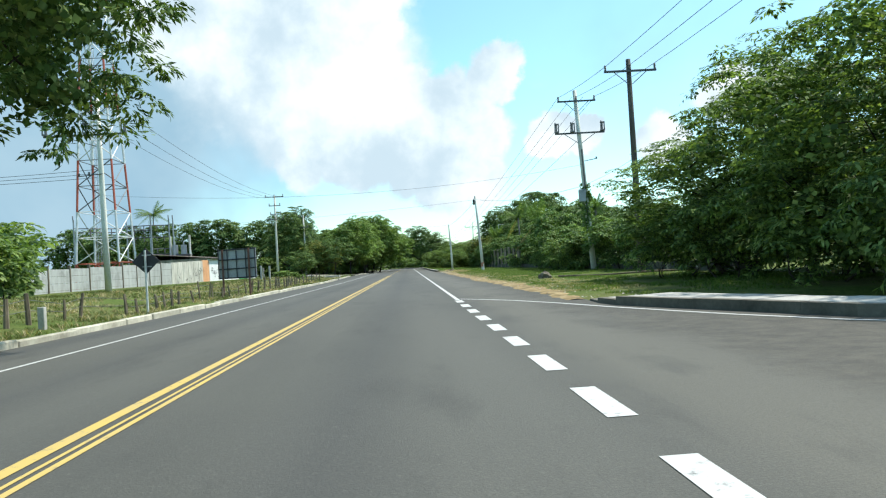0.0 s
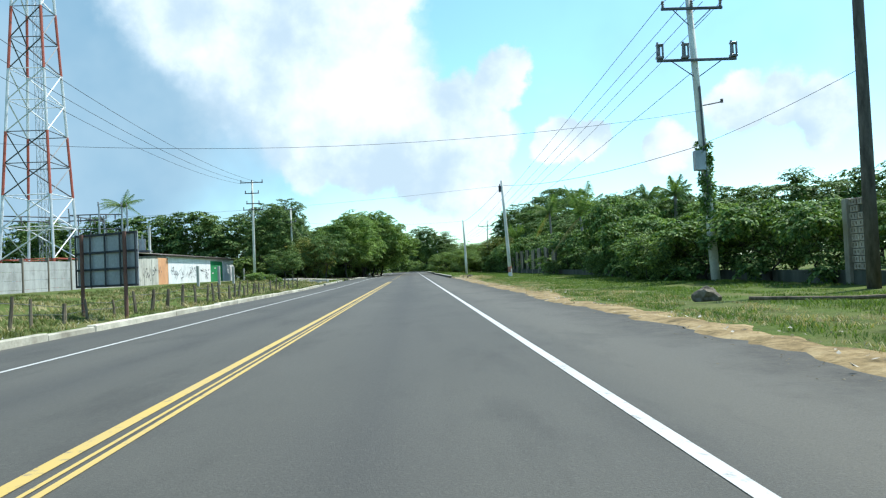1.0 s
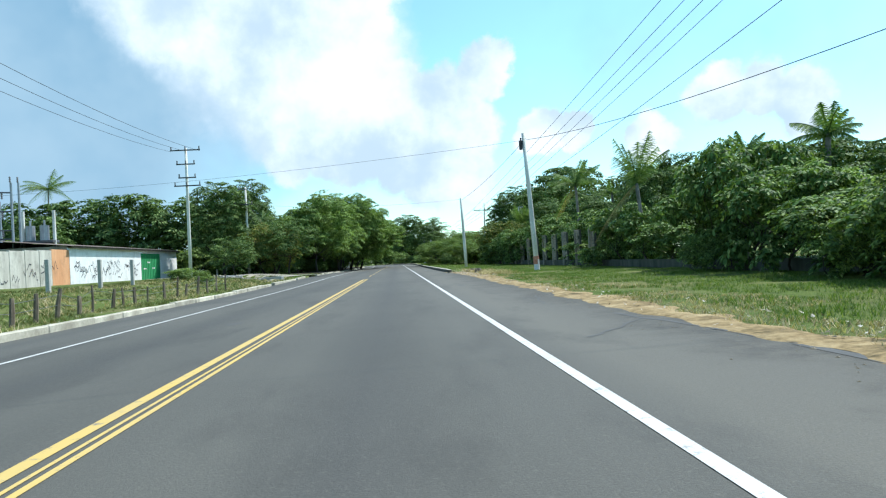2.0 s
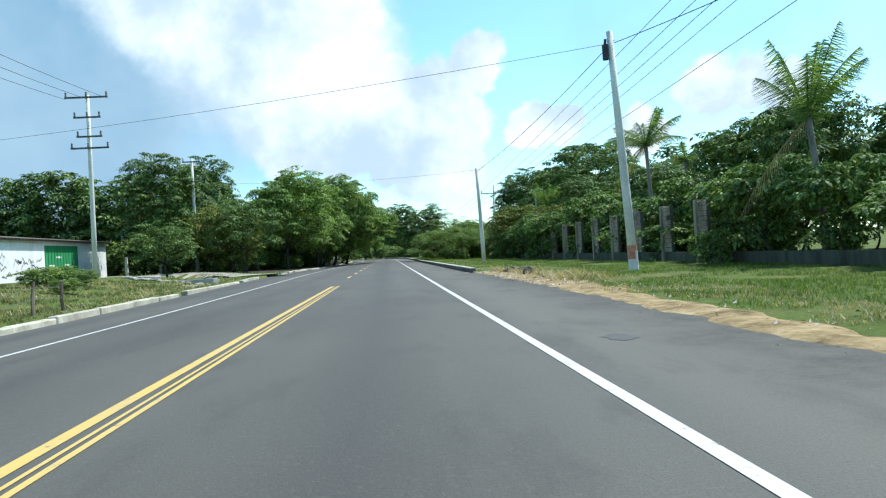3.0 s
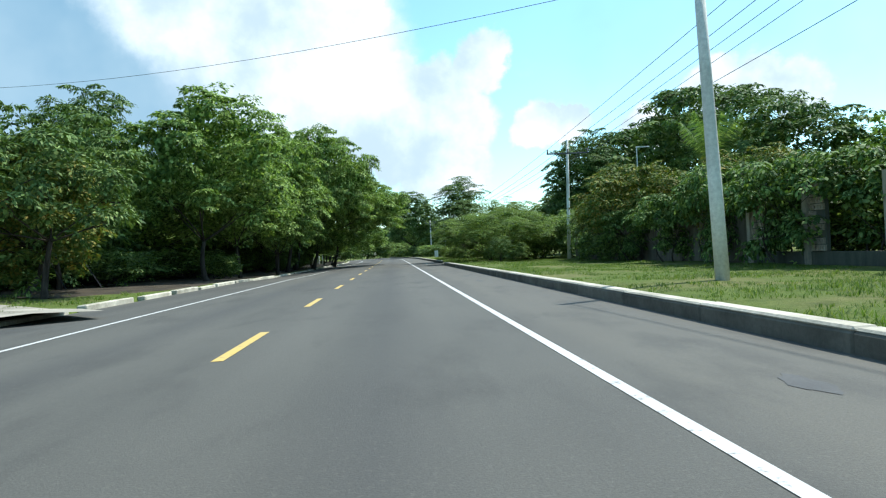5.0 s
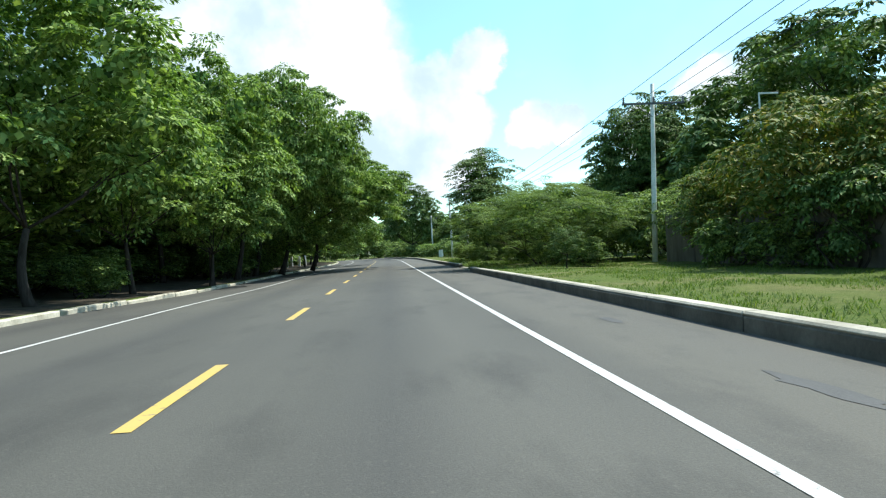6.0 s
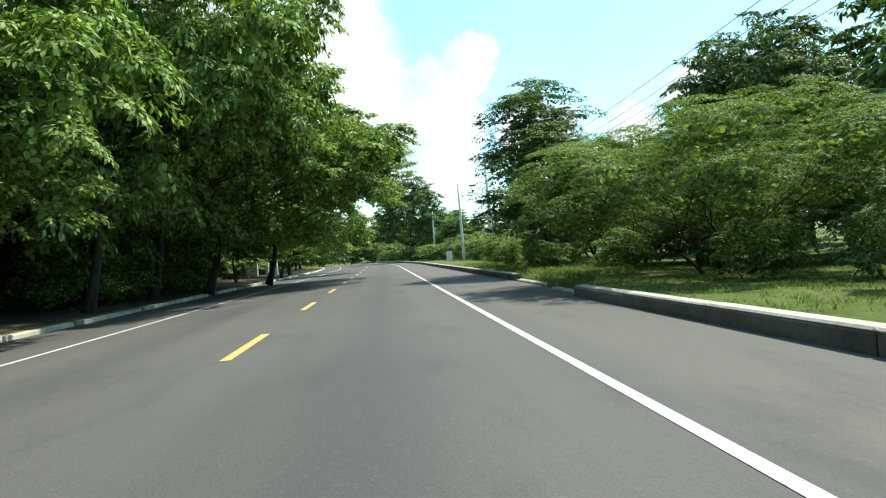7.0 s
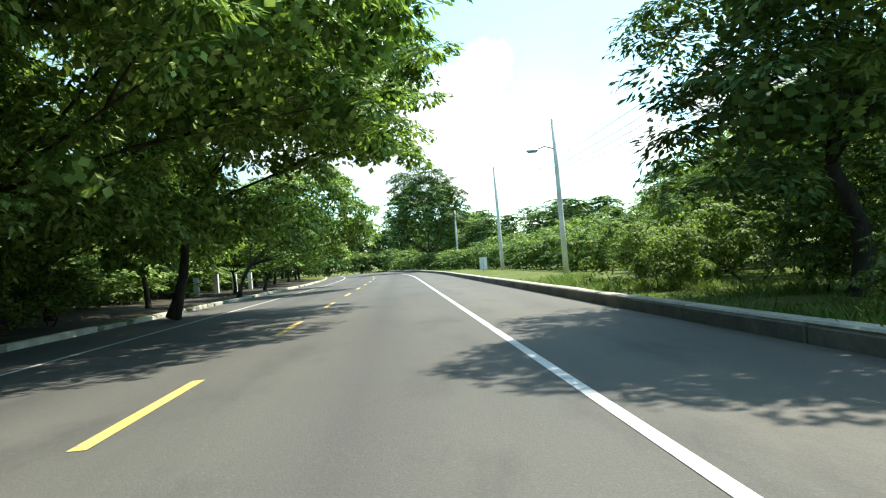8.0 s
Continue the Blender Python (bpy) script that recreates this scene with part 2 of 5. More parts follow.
M_KERB_SHADED = two_scale("stained and shaded kerb face", (0.075, 0.066, 0.05), (0.19, 0.168, 0.13), 1.2, 16, 0.9, 0.5, 0.015, pieces=0.2)
M_SLAB = two_scale("footway concrete", (0.36, 0.34, 0.3), (0.52, 0.5, 0.45), 0.6, 12, 0.9, 0.3)
M_POLE = two_scale("pole concrete", (0.56, 0.54, 0.47), (0.8, 0.78, 0.69), 0.7, 14, 0.85, 0.2)
M_POLE_DARK = bark_material("creosoted pole timber", (0.06, 0.053, 0.045), (0.17, 0.15, 0.125))
M_STEEL = two_scale("galvanised steel", (0.3, 0.31, 0.32), (0.46, 0.47, 0.48), 1.5, 20, 0.5, 0.1, 0.002, 0.7)
M_DARK_STEEL = two_scale("dark crossarm steel", (0.07, 0.075, 0.08), (0.14, 0.145, 0.15), 1.5, 20, 0.6, 0.1, 0.002, 0.3)
M_CERAMIC = two_scale("grey insulator glaze", (0.12, 0.11, 0.11), (0.24, 0.23, 0.23), 4, 20, 0.3, 0.05)
M_CABLE = two_scale("black cable sheath", (0.03, 0.03, 0.032), (0.06, 0.06, 0.062), 2, 20, 0.6, 0.05)
M_RED = two_scale("faded red tower paint", (0.42, 0.09, 0.055), (0.55, 0.14, 0.09), 1.2, 20, 0.6, 0.1)
M_TOWER_WHITE = two_scale("white tower paint", (0.6, 0.6, 0.6), (0.8, 0.8, 0.79), 1.2, 20, 0.55, 0.1)
M_WALL_GREY = wall_material("grey precast wall panel", (0.3, 0.3, 0.28), (0.46, 0.46, 0.43), 0.55)
M_WALL_PALE = wall_material("pale limewashed wall", (0.38, 0.355, 0.3), (0.62, 0.59, 0.51), 0.6)
M_WALL_WHITE = wall_material("white painted wall", (0.68, 0.68, 0.66), (0.82, 0.82, 0.8), 0.3)
M_WALL_ORANGE = wall_material("orange painted wall", (0.55, 0.26, 0.12), (0.7, 0.38, 0.2), 0.4)
M_WALL_GREEN = wall_material("green painted gate", (0.03, 0.2, 0.07), (0.05, 0.3, 0.11), 0.25)
M_BLOCK = wall_material("weathered concrete block", (0.19, 0.16, 0.12), (0.42, 0.365, 0.28), 0.75)
M_PLINTH = wall_material("mossy dark plinth and vent backing", (0.04, 0.042, 0.03), (0.12, 0.12, 0.09), 0.7)
M_STAINED = wall_material("stained brown block wall", (0.09, 0.076, 0.056), (0.23, 0.195, 0.15), 0.8)
M_BLOCK_LIGHT = wall_material("limewashed vent block", (0.22, 0.17, 0.12), (0.52, 0.43, 0.33), 0.95)
M_ROOF = two_scale("rusted roof sheet", (0.1, 0.075, 0.06), (0.22, 0.17, 0.14), 0.9, 12, 0.7, 0.3)
M_SIGN_BACK = two_scale("bare sign back sheet", (0.3, 0.31, 0.32), (0.44, 0.45, 0.46), 0.9, 16, 0.5, 0.1, 0.004, 0.0)
M_SIGN_DARK = two_scale("dark sign back", (0.035, 0.035, 0.04), (0.07, 0.07, 0.075), 1.5, 16, 0.6, 0.1)
M_SIGN_POST = two_scale("rusty sign post", (0.12, 0.06, 0.045), (0.2, 0.11, 0.08), 2.5, 20, 0.8, 0.3)
M_WHITE_PAINT = two_scale("white post paint", (0.6, 0.6, 0.57), (0.8, 0.79, 0.76), 1.5, 16, 0.7, 0.2)
M_STAKE = bark_material("grey fence stake wood", (0.07, 0.055, 0.04), (0.3, 0.24, 0.17))
M_BARK = bark_material("tree bark", (0.022, 0.018, 0.014), (0.085, 0.07, 0.056))
M_PALM_BARK = bark_material("palm trunk bark", (0.14, 0.12, 0.1), (0.32, 0.29, 0.25))
M_ROCK = two_scale("dark boulder", (0.06, 0.05, 0.036), (0.26, 0.22, 0.16), 3.5, 12, 0.95, 0.9, 0.04)
M_SCRAWL = two_scale("dark wall scrawl paint", (0.05, 0.05, 0.06), (0.09, 0.09, 0.1), 3, 16)
M_BAND = two_scale("rust red pole band paint", (0.42, 0.16, 0.1), (0.6, 0.3, 0.2), 5, 20)
M_PATCH = two_scale("dark asphalt patch", (0.075, 0.074, 0.07), (0.105, 0.103, 0.096), 1.5, 40, 0.85, 0.3)
M_LITTER = two_scale("pale litter", (0.24, 0.2, 0.14), (0.6, 0.56, 0.47), 6, 30)

L_BROAD = leaf_material("broad tree leaf", (0.045, 0.085, 0.02), (0.19, 0.285, 0.068), (0.45, 0.55, 0.19), 0.24)
L_MANGO = leaf_material("mango tree leaf", (0.042, 0.08, 0.022), (0.12, 0.19, 0.052), (0.27, 0.34, 0.115), 0.12)
L_FINE = leaf_material("fine shrub leaf", (0.05, 0.085, 0.03), (0.17, 0.24, 0.07), (0.36, 0.44, 0.14), 0.28)
L_VINE = leaf_material("vine leaf", (0.04, 0.076, 0.02), (0.125, 0.205, 0.052), (0.32, 0.4, 0.14), 0.2)
L_YELLOW = leaf_material("yellowing leaf", (0.055, 0.095, 0.022), (0.15, 0.21, 0.048), (0.36, 0.27, 0.065), 0.16)
L_PALM = leaf_material("palm leaf", (0.055, 0.1, 0.028), (0.14, 0.21, 0.065), (0.3, 0.35, 0.14), 0.3)
L_DRY = leaf_material("dead palm leaf", (0.2, 0.15, 0.06), (0.38, 0.29, 0.12), (0.5, 0.4, 0.18), 0.3)
L_GRASS = leaf_material("grass blade", (0.055, 0.1, 0.018), (0.108, 0.165, 0.034), (0.21, 0.235, 0.068), 0.3)
L_WEED = leaf_material("rough verge weed", (0.045, 0.066, 0.018), (0.095, 0.115, 0.036), (0.2, 0.175, 0.08), 0.25)
L_STRAW = leaf_material("dry straw", (0.24, 0.19, 0.1), (0.42, 0.34, 0.19), (0.6, 0.5, 0.3), 0.2)

# ---- mesh helpers ----


def mesh_of(name, shape, mat, smooth=False):
    verts, faces = shape
    me = bpy.data.meshes.new(name)
    me.from_pydata([tuple(v) for v in verts], [], [tuple(f) for f in faces])
    me.materials.append(mat)
    if smooth:
        me.polygons.foreach_set("use_smooth", [True] * len(me.polygons))
    me.update()
    return me


def quads_mesh(name, verts, mat):
    """A mesh of loose quads: verts is an array of n x 4 x 3."""
    n = len(verts)
    me = bpy.data.meshes.new(name)
    me.vertices.add(4 * n), me.loops.add(4 * n), me.polygons.add(n)
    me.vertices.foreach_set("co", np.asarray(verts, np.float32).ravel())
    me.loops.foreach_set("vertex_index", np.arange(4 * n, dtype=np.int32))
    me.polygons.foreach_set("loop_start", np.arange(0, 4 * n, 4, dtype=np.int32))
    me.materials.append(mat)
    me.update(calc_edges=True)
    return me


def thing(name, place, label, category, group="", kind=""):
    ob = new(name)
    ob.empty_display_size = 0.2
    ob.location = place
    return tagged(ob, label, category, group, kind)


def part(name, shape, mat, parent, label="", smooth=False):
    ob = new(name, shape if isinstance(shape, bpy.types.Mesh) else mesh_of(name, shape, mat, smooth))
    ob.parent = parent
    if label:
        tagged(ob, label)
    return ob


def solid(name, shape, mat, label, category, kind="", group="", smooth=False):
    return tagged(new(name, mesh_of(name, shape, mat, smooth)), label, category, group, kind)


def joined(*shapes):
    verts, faces, n = [], [], 0
    for v, f in shapes:
        verts += [tuple(p) for p in v]
        faces += [tuple(i + n for i in q) for q in f]
        n += len(v)
    return verts, faces


def moved(shape, m):
    return [m @ Vector(v) for v in shape[0]], shape[1]


def box(x0, x1, y0, y1, z0, z1, cut=0.0):
    """A box, its edges chamfered by cut."""
    bm = bmesh.new()
    bmesh.ops.create_cube(bm, size=1)
    for v in bm.verts:
        v.co = ((x0 + x1) / 2 + v.co.x * (x1 - x0), (y0 + y1) / 2 + v.co.y * (y1 - y0), (z0 + z1) / 2 + v.co.z * (z1 - z0))
    if cut:
        bmesh.ops.bevel(bm, geom=bm.edges[:], offset=cut, segments=1, affect="EDGES")
    bm.verts.index_update()
    out = [v.co.copy() for v in bm.verts], [[v.index for v in f.verts] for f in bm.faces]
    bm.free()
    return out


def tube(points, radii, sides=8):
    """A tapered tube along points, closed at both ends."""
    pts = [Vector(p) for p in points]
    radii = radii if hasattr(radii, "__len__") else [radii] * len(pts)
    verts, faces = [], []
    for i, p in enumerate(pts):
        way = (pts[min(i + 1, len(pts) - 1)] - pts[max(i - 1, 0)]).normalized()
        side = way.orthogonal().normalized() if abs(way.z) > 0.9 else way.cross(Vector((0, 0, 1))).normalized()
        up = side.cross(way)
        for k in range(sides):
            a = 2 * math.pi * k / sides
            verts.append(p + radii[i] * (math.cos(a) * side + math.sin(a) * up))
    for i in range(len(pts) - 1):
        for k in range(sides):
            a, b = i * sides + k, i * sides + (k + 1) % sides
            faces.append((a, b, b + sides, a + sides))
    faces.append(tuple(range(sides))[::-1])
    faces.append(tuple(range((len(pts) - 1) * sides, len(pts) * sides)))
    return verts, faces


def smooth01(v, a, b):
    t = min(1.0, max(0.0, (v - a) / (b - a)))
    return t * t * (3 - 2 * t)


# ---- the lie of the land ----
BEND_AT, BEND_R = 205.0, 600.0
KERB_L, KERB_R = -6.3, 5.9


def centre(y):
    """The road's middle line: straight, then a bend to the left."""
    return -((y - BEND_AT) ** 2) / (2 * BEND_R) if y > BEND_AT else 0.0


def road_z(x, y):
    """The left lane falls to its kerb, less so where the road passes the side track."""
    fall = 0.034 - 0.034 * smooth01(y, 70, 108) + 0.022 * smooth01(y, 128, 144)
    return fall * x if x < 0 else 0.0


def kerb_r(y):
    """The right kerb stands a little further out beyond the gap in it."""
    return KERB_R + 0.38 * smooth01(y, 146, 150)


def right_edge(y):
    """The right edge of the asphalt: a ragged edge on dirt, a kerb further on, a side road's mouth at the start."""
    if y > 89:
        return kerb_r(y)
    ragged = 6.45 + 0.35 * noise.noise((0, y * 0.09, 3)) + 0.16 * noise.noise((0, y * 0.6, 7)) + 0.08 * noise.noise((0, y * 2.3, 9))
    mouth = 6.3 if y > 14.2 else 6.2 + (14.2 - y) * 0.37 + max(0.0, 9.0 - y) ** 2 * 0.3
    return mouth if y < 14.2 else ragged if y > 17 else mouth + (ragged - mouth) * (y - 14.2) / 2.8


def land_z(x, y):
    """The ground beside the road."""
    x = x - centre(y)
    rough = 0.06 * noise.noise((x * 0.35, y * 0.35, 0)) + 0.03 * noise.noise((x * 1.1, y * 1.1, 5))
    if x < KERB_L:
        d = KERB_L - x
        plateau = 0.62 + (0.3 - 0.62) * smooth01(y, 105, 130)
        along, aside = -0.551 * (x + 6) + 0.835 * (y - 101), -0.835 * (x + 6) - 0.551 * (y - 101)
        ditch = 0.55 * smooth01(aside, 0.1, 1.0) * (1 - smooth01(aside, 2.4, 4.2)) * smooth01(along, -0.5, 2.5) * (1 - smooth01(along, 14, 20)) * smooth01(d, 0.6, 1.8)
        low = road_z(KERB_L, y) + 0.11
        return low + (plateau - low) * smooth01(d, 0.4, 9.5) + rough * smooth01(d, 0.3, 2) - ditch
    edge = right_edge(y) if y > 14.2 else 6.2
    d = x - edge
    shelf = 0.17 * smooth01(y, 88, 91) * (1 - smooth01(d, 2, 8))
    return shelf + rough * smooth01(d, 0.3, 2.5) - 0.05 * smooth01(d, 0, 8) - 0.015


# ---- ground ----
xs_left = [-900, -400, -200, -120, -80, -60, -50, -42, -36, -31, -27, -24, -21.5, -19.5, -17.8, -16.4, -15, -13.8, -12.6, -11.5, -10.5, -9.6, -8.8, -8.1, -7.5, -7.0, -6.55]
xs_right = [6.9, 7.2, 7.6, 8.0, 8.5, 9.1, 9.8, 10.6, 11.5, 12.5, 13.7, 15, 16.5, 18.5, 21, 24, 28, 33, 39, 46, 55, 70, 100, 160, 300, 500, 900]
ys_land = [-900, -400, -200, -120, -80, -50, -30, -18, -10, -4] + [i * 1.25 for i in range(0, 200)] + [255, 262, 270, 280, 295, 315, 340, 380, 440, 520, 700, 1000, 1600, 3000]


def sheet(x, y):
    """The one sheet of ground, which dips below the road."""
    u = x - centre(min(y, 330))
    if u > -6.5 and u < (6.55 if y > 150 else 6.3 if y > 14.2 or y < -2 else 16):
        return -0.5
    if y < 14.2 and u >= 6.3 and u < right_edge(max(y, 0)) + 0.35:
        return -0.5
    return land_z(x, min(y, 330)) if y < 330 else 0.0


def ground_rows():
    xs = xs_left + [-6.36, -5.5, 0, 5.5, 5.98, 6.34, 6.6] + xs_right
    verts, faces, w = [], [], len(xs)
    for y in ys_land:
        c = centre(min(max(y, 0), 330))
        for x in xs:
            verts.append((x + c, y, sheet(x + c, y) if abs(x) < 300 else 0.0))
    for j in range(len(ys_land) - 1):
        for i in range(w - 1):
            faces.append((j * w + i, j * w + i + 1, (j + 1) * w + i + 1, (j + 1) * w + i))
    return verts, faces


solid("ground", ground_rows(), M_GROUND, "uneven green and dry roadside grass ground", "ground", "structure", smooth=True)

# ---- road ----
ROAD_YS = [-60, -40, -20, -10] + [i * 0.75 for i in range(0, 124)] + [93 + i * 2.5 for i in range(0, 80)]


def road_shape():
    verts, faces = [], []
    cross = [KERB_L, -3.65, -1.8, 0.0, 1.8, 3.65, 5.2]
    for y in ROAD_YS:
        c = centre(y)
        row = [(x + c, y, road_z(x, y)) for x in cross]
        e = right_edge(max(y, -1.5))
        if y < 8:
            e = 26.0 if y < 2 else e
        row += [(e + c, y, 0.0), (e + c + 0.05, y, -0.35)]
        verts += [(KERB_L + c - 0.02, y, -0.5)] + row
    w = len(cross) + 3
    for j in range(len(ROAD_YS) - 1):
        for i in range(w - 1):
            faces.append((j * w + i, j * w + i + 1, (j + 1) * w + i + 1, (j + 1) * w + i))
    return verts, faces


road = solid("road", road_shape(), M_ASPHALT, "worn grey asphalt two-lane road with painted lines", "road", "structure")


def stripe(x, y0, y1, width, lift=0.005, step=2.0):
    """A painted stripe that follows the road."""
    n = max(1, int((y1 - y0) / step))
    ys = [y0 + (y1 - y0) * i / n for i in range(n + 1)]
    verts = []
    for y in ys:
        a, b = x - width / 2, x + width / 2
        verts += [(a + centre(y), y, road_z(a, y) + lift), (b + centre(y), y, road_z(b, y) + lift)]
    return verts, [(2 * i, 2 * i + 1, 2 * i + 3, 2 * i + 2) for i in range(n)]


part("edge_line", stripe(-3.65, -60, 285, 0.11), M_WHITE_LINE, road, "white painted edge line")
part("edge_line", stripe(3.65, 19.2, 285, 0.11), M_WHITE_LINE, road, "white painted edge line")
part("centre_line", stripe(-0.02, -60, 82.7, 0.12), M_YELLOW_LINE, road, "solid yellow centre line")
part("centre_line", stripe(0.23, -60, 82.9, 0.055), M_YELLOW_LINE, road, "thin yellow line along the centre")
part("centre_line", stripe(0.14, -60, 82.8, 0.035), M_YELLOW_LINE, road, "thin yellow line along the centre")
for i in range(-2, 22):
    part("centre_dash", stripe(0.0, 108.1 + 8 * i, 111.0 + 8 * i, 0.14), M_YELLOW_LINE, road)
for i in range(9):
    part("edge_dash", stripe(3.64, 17.9 - 1.95 * i, 18.95 - 1.95 * i, 0.2), M_WHITE_LINE, road)
mouth_line = [(3.72, 19.65), (4.34, 18.5), (4.95, 17.2), (5.65, 15.1), (6.2, 13.1), (6.75, 11.4), (7.2, 10.1), (7.9, 8.5), (9.2, 6.6), (11.2, 5.0), (13.5, 3.8)]
verts = []
for i, (x, y) in enumerate(mouth_line):
    a, b = mouth_line[max(i - 1, 0)], mouth_line[min(i + 1, len(mouth_line) - 1)]
    d = Vector((b[0] - a[0], b[1] - a[1])).normalized()
    verts += [(x + d.y * 0.05, y - d.x * 0.05, 0.006), (x - d.y * 0.05, y + d.x * 0.05, 0.006)]
part("edge_line", (verts, [(2 * i + 1, 2 * i, 2 * i + 2, 2 * i + 3) for i in range(len(mouth_line) - 1)]), M_WHITE_LINE, road, "white line into the side road")

# tar-sealed cracks and dark patches
rng = random.Random(11)


def blot(x, y, rx, ry, lift=0.004, n=14):
    pts = [(x + rx * math.cos(2 * math.pi * k / n) * rng.uniform(0.6, 1.15), y + ry * math.sin(2 * math.pi * k / n) * rng.uniform(0.6, 1.15)) for k in range(n)]
    return [(px, py, road_z(px, py) + lift) for px, py in pts], [tuple(range(n))]


def crack(x, y, dx, dy, width):
    n = 9
    pts = [Vector((x + dx * k / n + rng.uniform(-0.06, 0.06), y + dy * k / n + rng.uniform(-0.06, 0.06))) for k in range(n + 1)]
    side = Vector((-dy, dx)).normalized() * width / 2
    verts = []
    for p in pts:
        w = rng.uniform(0.5, 1.2)
        verts += [(p.x - side.x * w, p.y - side.y * w, road_z(p.x, p.y) + 0.004), (p.x + side.x * w, p.y + side.y * w, road_z(p.x, p.y) + 0.004)]
    return verts, [(2 * i, 2 * i + 1, 2 * i + 3, 2 * i + 2) for i in range(n)]


for x, y, dx, dy, w in ((4.4, 108.5, 1.2, 0.4, 0.08), (4.8, 112.0, 0.7, -1.5, 0.07), (4.5, 46.0, 1.3, 1.8, 0.1), (5.2, 52.0, 0.4, 3.0, 0.1), (1.2, 110.0, 1.6, 0.4, 0.06), (0.9, 133.0, 1.5, 0.3, 0.06), (5.7, 49.0, 0.6, -5.0, 0.16), (6.2, 45.0, 0.5, -6.5, 0.16), (6.0, 33.0, 0.5, -5.0, 0.12)):
    part("tar_crack", crack(x, y, dx, dy, w * 0.6), M_PATCH, road)
for x, y, rx, ry in ((4.6, 64.0, 0.2, 0.3), (-1.2, 52.0, 0.2, 0.3), (4.3, 80.5, 0.25, 0.35), (6.3, 43.0, 0.3, 1.6), (6.5, 35.0, 0.35, 2.2), (6.6, 29.5, 0.3, 1.5), (4.6, 88.0, 0.2, 0.3), (5.2, 92.5, 0.12, 0.45), (4.9, 97.0, 0.15, 0.4), (5.0, 121.0, 0.12, 0.5), (4.9, 116.0, 0.14, 0.7)):
    part("tar_patch", blot(x, y, rx, ry), M_PATCH, road)

# dirt shoulder on the right
def dirt_shape():
    verts, faces = [], []
    ys = [16 + 0.3 * i for i in range(int(74 / 0.3))]
    for y in ys:
        e = right_edge(y)
        wide = (0.6 * smooth01(y, 16.5, 23) - 0.05) + 0.45 * noise.noise((1, y * 0.2, 4)) + 0.4 * noise.noise((1, y * 0.9, 8)) + 0.25 * noise.noise((1, y * 2.6, 3)) + 0.9 * smooth01(y, 70, 78) * (1 - smooth01(y, 87, 90))
        for k in range(8):
            x = e - 0.5 + (max(wide, 0.05) + 0.5) * k / 7
            verts.append((x, y, -0.022 + 0.055 * math.sin(math.pi * min(k / 7, 0.8)) + 0.028 * noise.noise((x * 1.7, y * 1.7, 1)) + 0.014 * noise.noise((x * 6, y * 6, 2)) - (0.0 if k < 7 else 0.045)))
    for j in range(len(ys) - 1):
        for i in range(7):
            faces.append((j * 8 + i, j * 8 + i + 1, (j + 1) * 8 + i + 1, (j + 1) * 8 + i))
    return verts, faces


solid("dirt_shoulder", dirt_shape(), M_DIRT, "strip of dry sandy dirt along the asphalt edge", "dirt", "structure", smooth=True)

# leaf litter floor under the left row of trees, colour darkened for their shade
def shaded_litter_floor():
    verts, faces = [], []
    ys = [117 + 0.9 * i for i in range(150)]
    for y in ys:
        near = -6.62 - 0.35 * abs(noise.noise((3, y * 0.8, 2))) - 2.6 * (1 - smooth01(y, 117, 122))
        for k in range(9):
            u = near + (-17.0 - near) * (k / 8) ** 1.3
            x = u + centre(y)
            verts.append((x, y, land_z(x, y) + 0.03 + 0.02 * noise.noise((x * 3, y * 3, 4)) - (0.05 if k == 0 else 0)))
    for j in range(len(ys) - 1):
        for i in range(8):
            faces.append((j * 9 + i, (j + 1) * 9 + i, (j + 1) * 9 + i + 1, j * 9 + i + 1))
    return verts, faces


solid("leaf_litter", shaded_litter_floor(), M_SHADED_LITTER, "soil and fallen leaves, darkened with the shade under the roadside trees", "soil", "structure", smooth=True)

# ---- vegetation ----


def unit(v):
    return v / np.maximum(np.linalg.norm(v, axis=-1, keepdims=True), 1e-6)


def leaf_quads(r, points, outward, length, width, spread, per, droop=0.25, facing=0.22, rise=0.85):
    """Leaves about clump centres: loose quads with a bent tip."""
    n = len(points) * per
    p = np.repeat(points, per, 0)
    o = np.repeat(outward, per, 0)
    jump = unit(r.normal(size=(n, 3))) * (r.random((n, 1)) ** 0.5) * spread
    jump -= 0.55 * o * (jump * o).sum(-1, keepdims=True)
    p = p + jump - o * (np.linalg.norm(jump, axis=-1, keepdims=True) ** 2) / (spread * 2.2)
    axis = unit(unit(jump + 0.3 * r.normal(size=(n, 3)) * spread) + 0.35 * o - np.array([0, 0, droop]) + 0.35 * r.normal(size=(n, 3)))
    face = facing * o + np.array([0, 0, rise]) + 0.45 * r.normal(size=(n, 3))
    face = unit(face - axis * (face * axis).sum(-1, keepdims=True))
    side = np.cross(axis, face)
    L = length * r.uniform(0.65, 1.3, (n, 1))
    W = width * r.uniform(0.7, 1.25, (n, 1))
    a = p
    b = p + axis * L * 0.45 + side * W / 2 - face * W * 0.12
    c = p + axis * L - face * L * 0.22
    d = p + axis * L * 0.45 - side * W / 2 - face * W * 0.12
    return np.stack([a, b, c, d], 1)


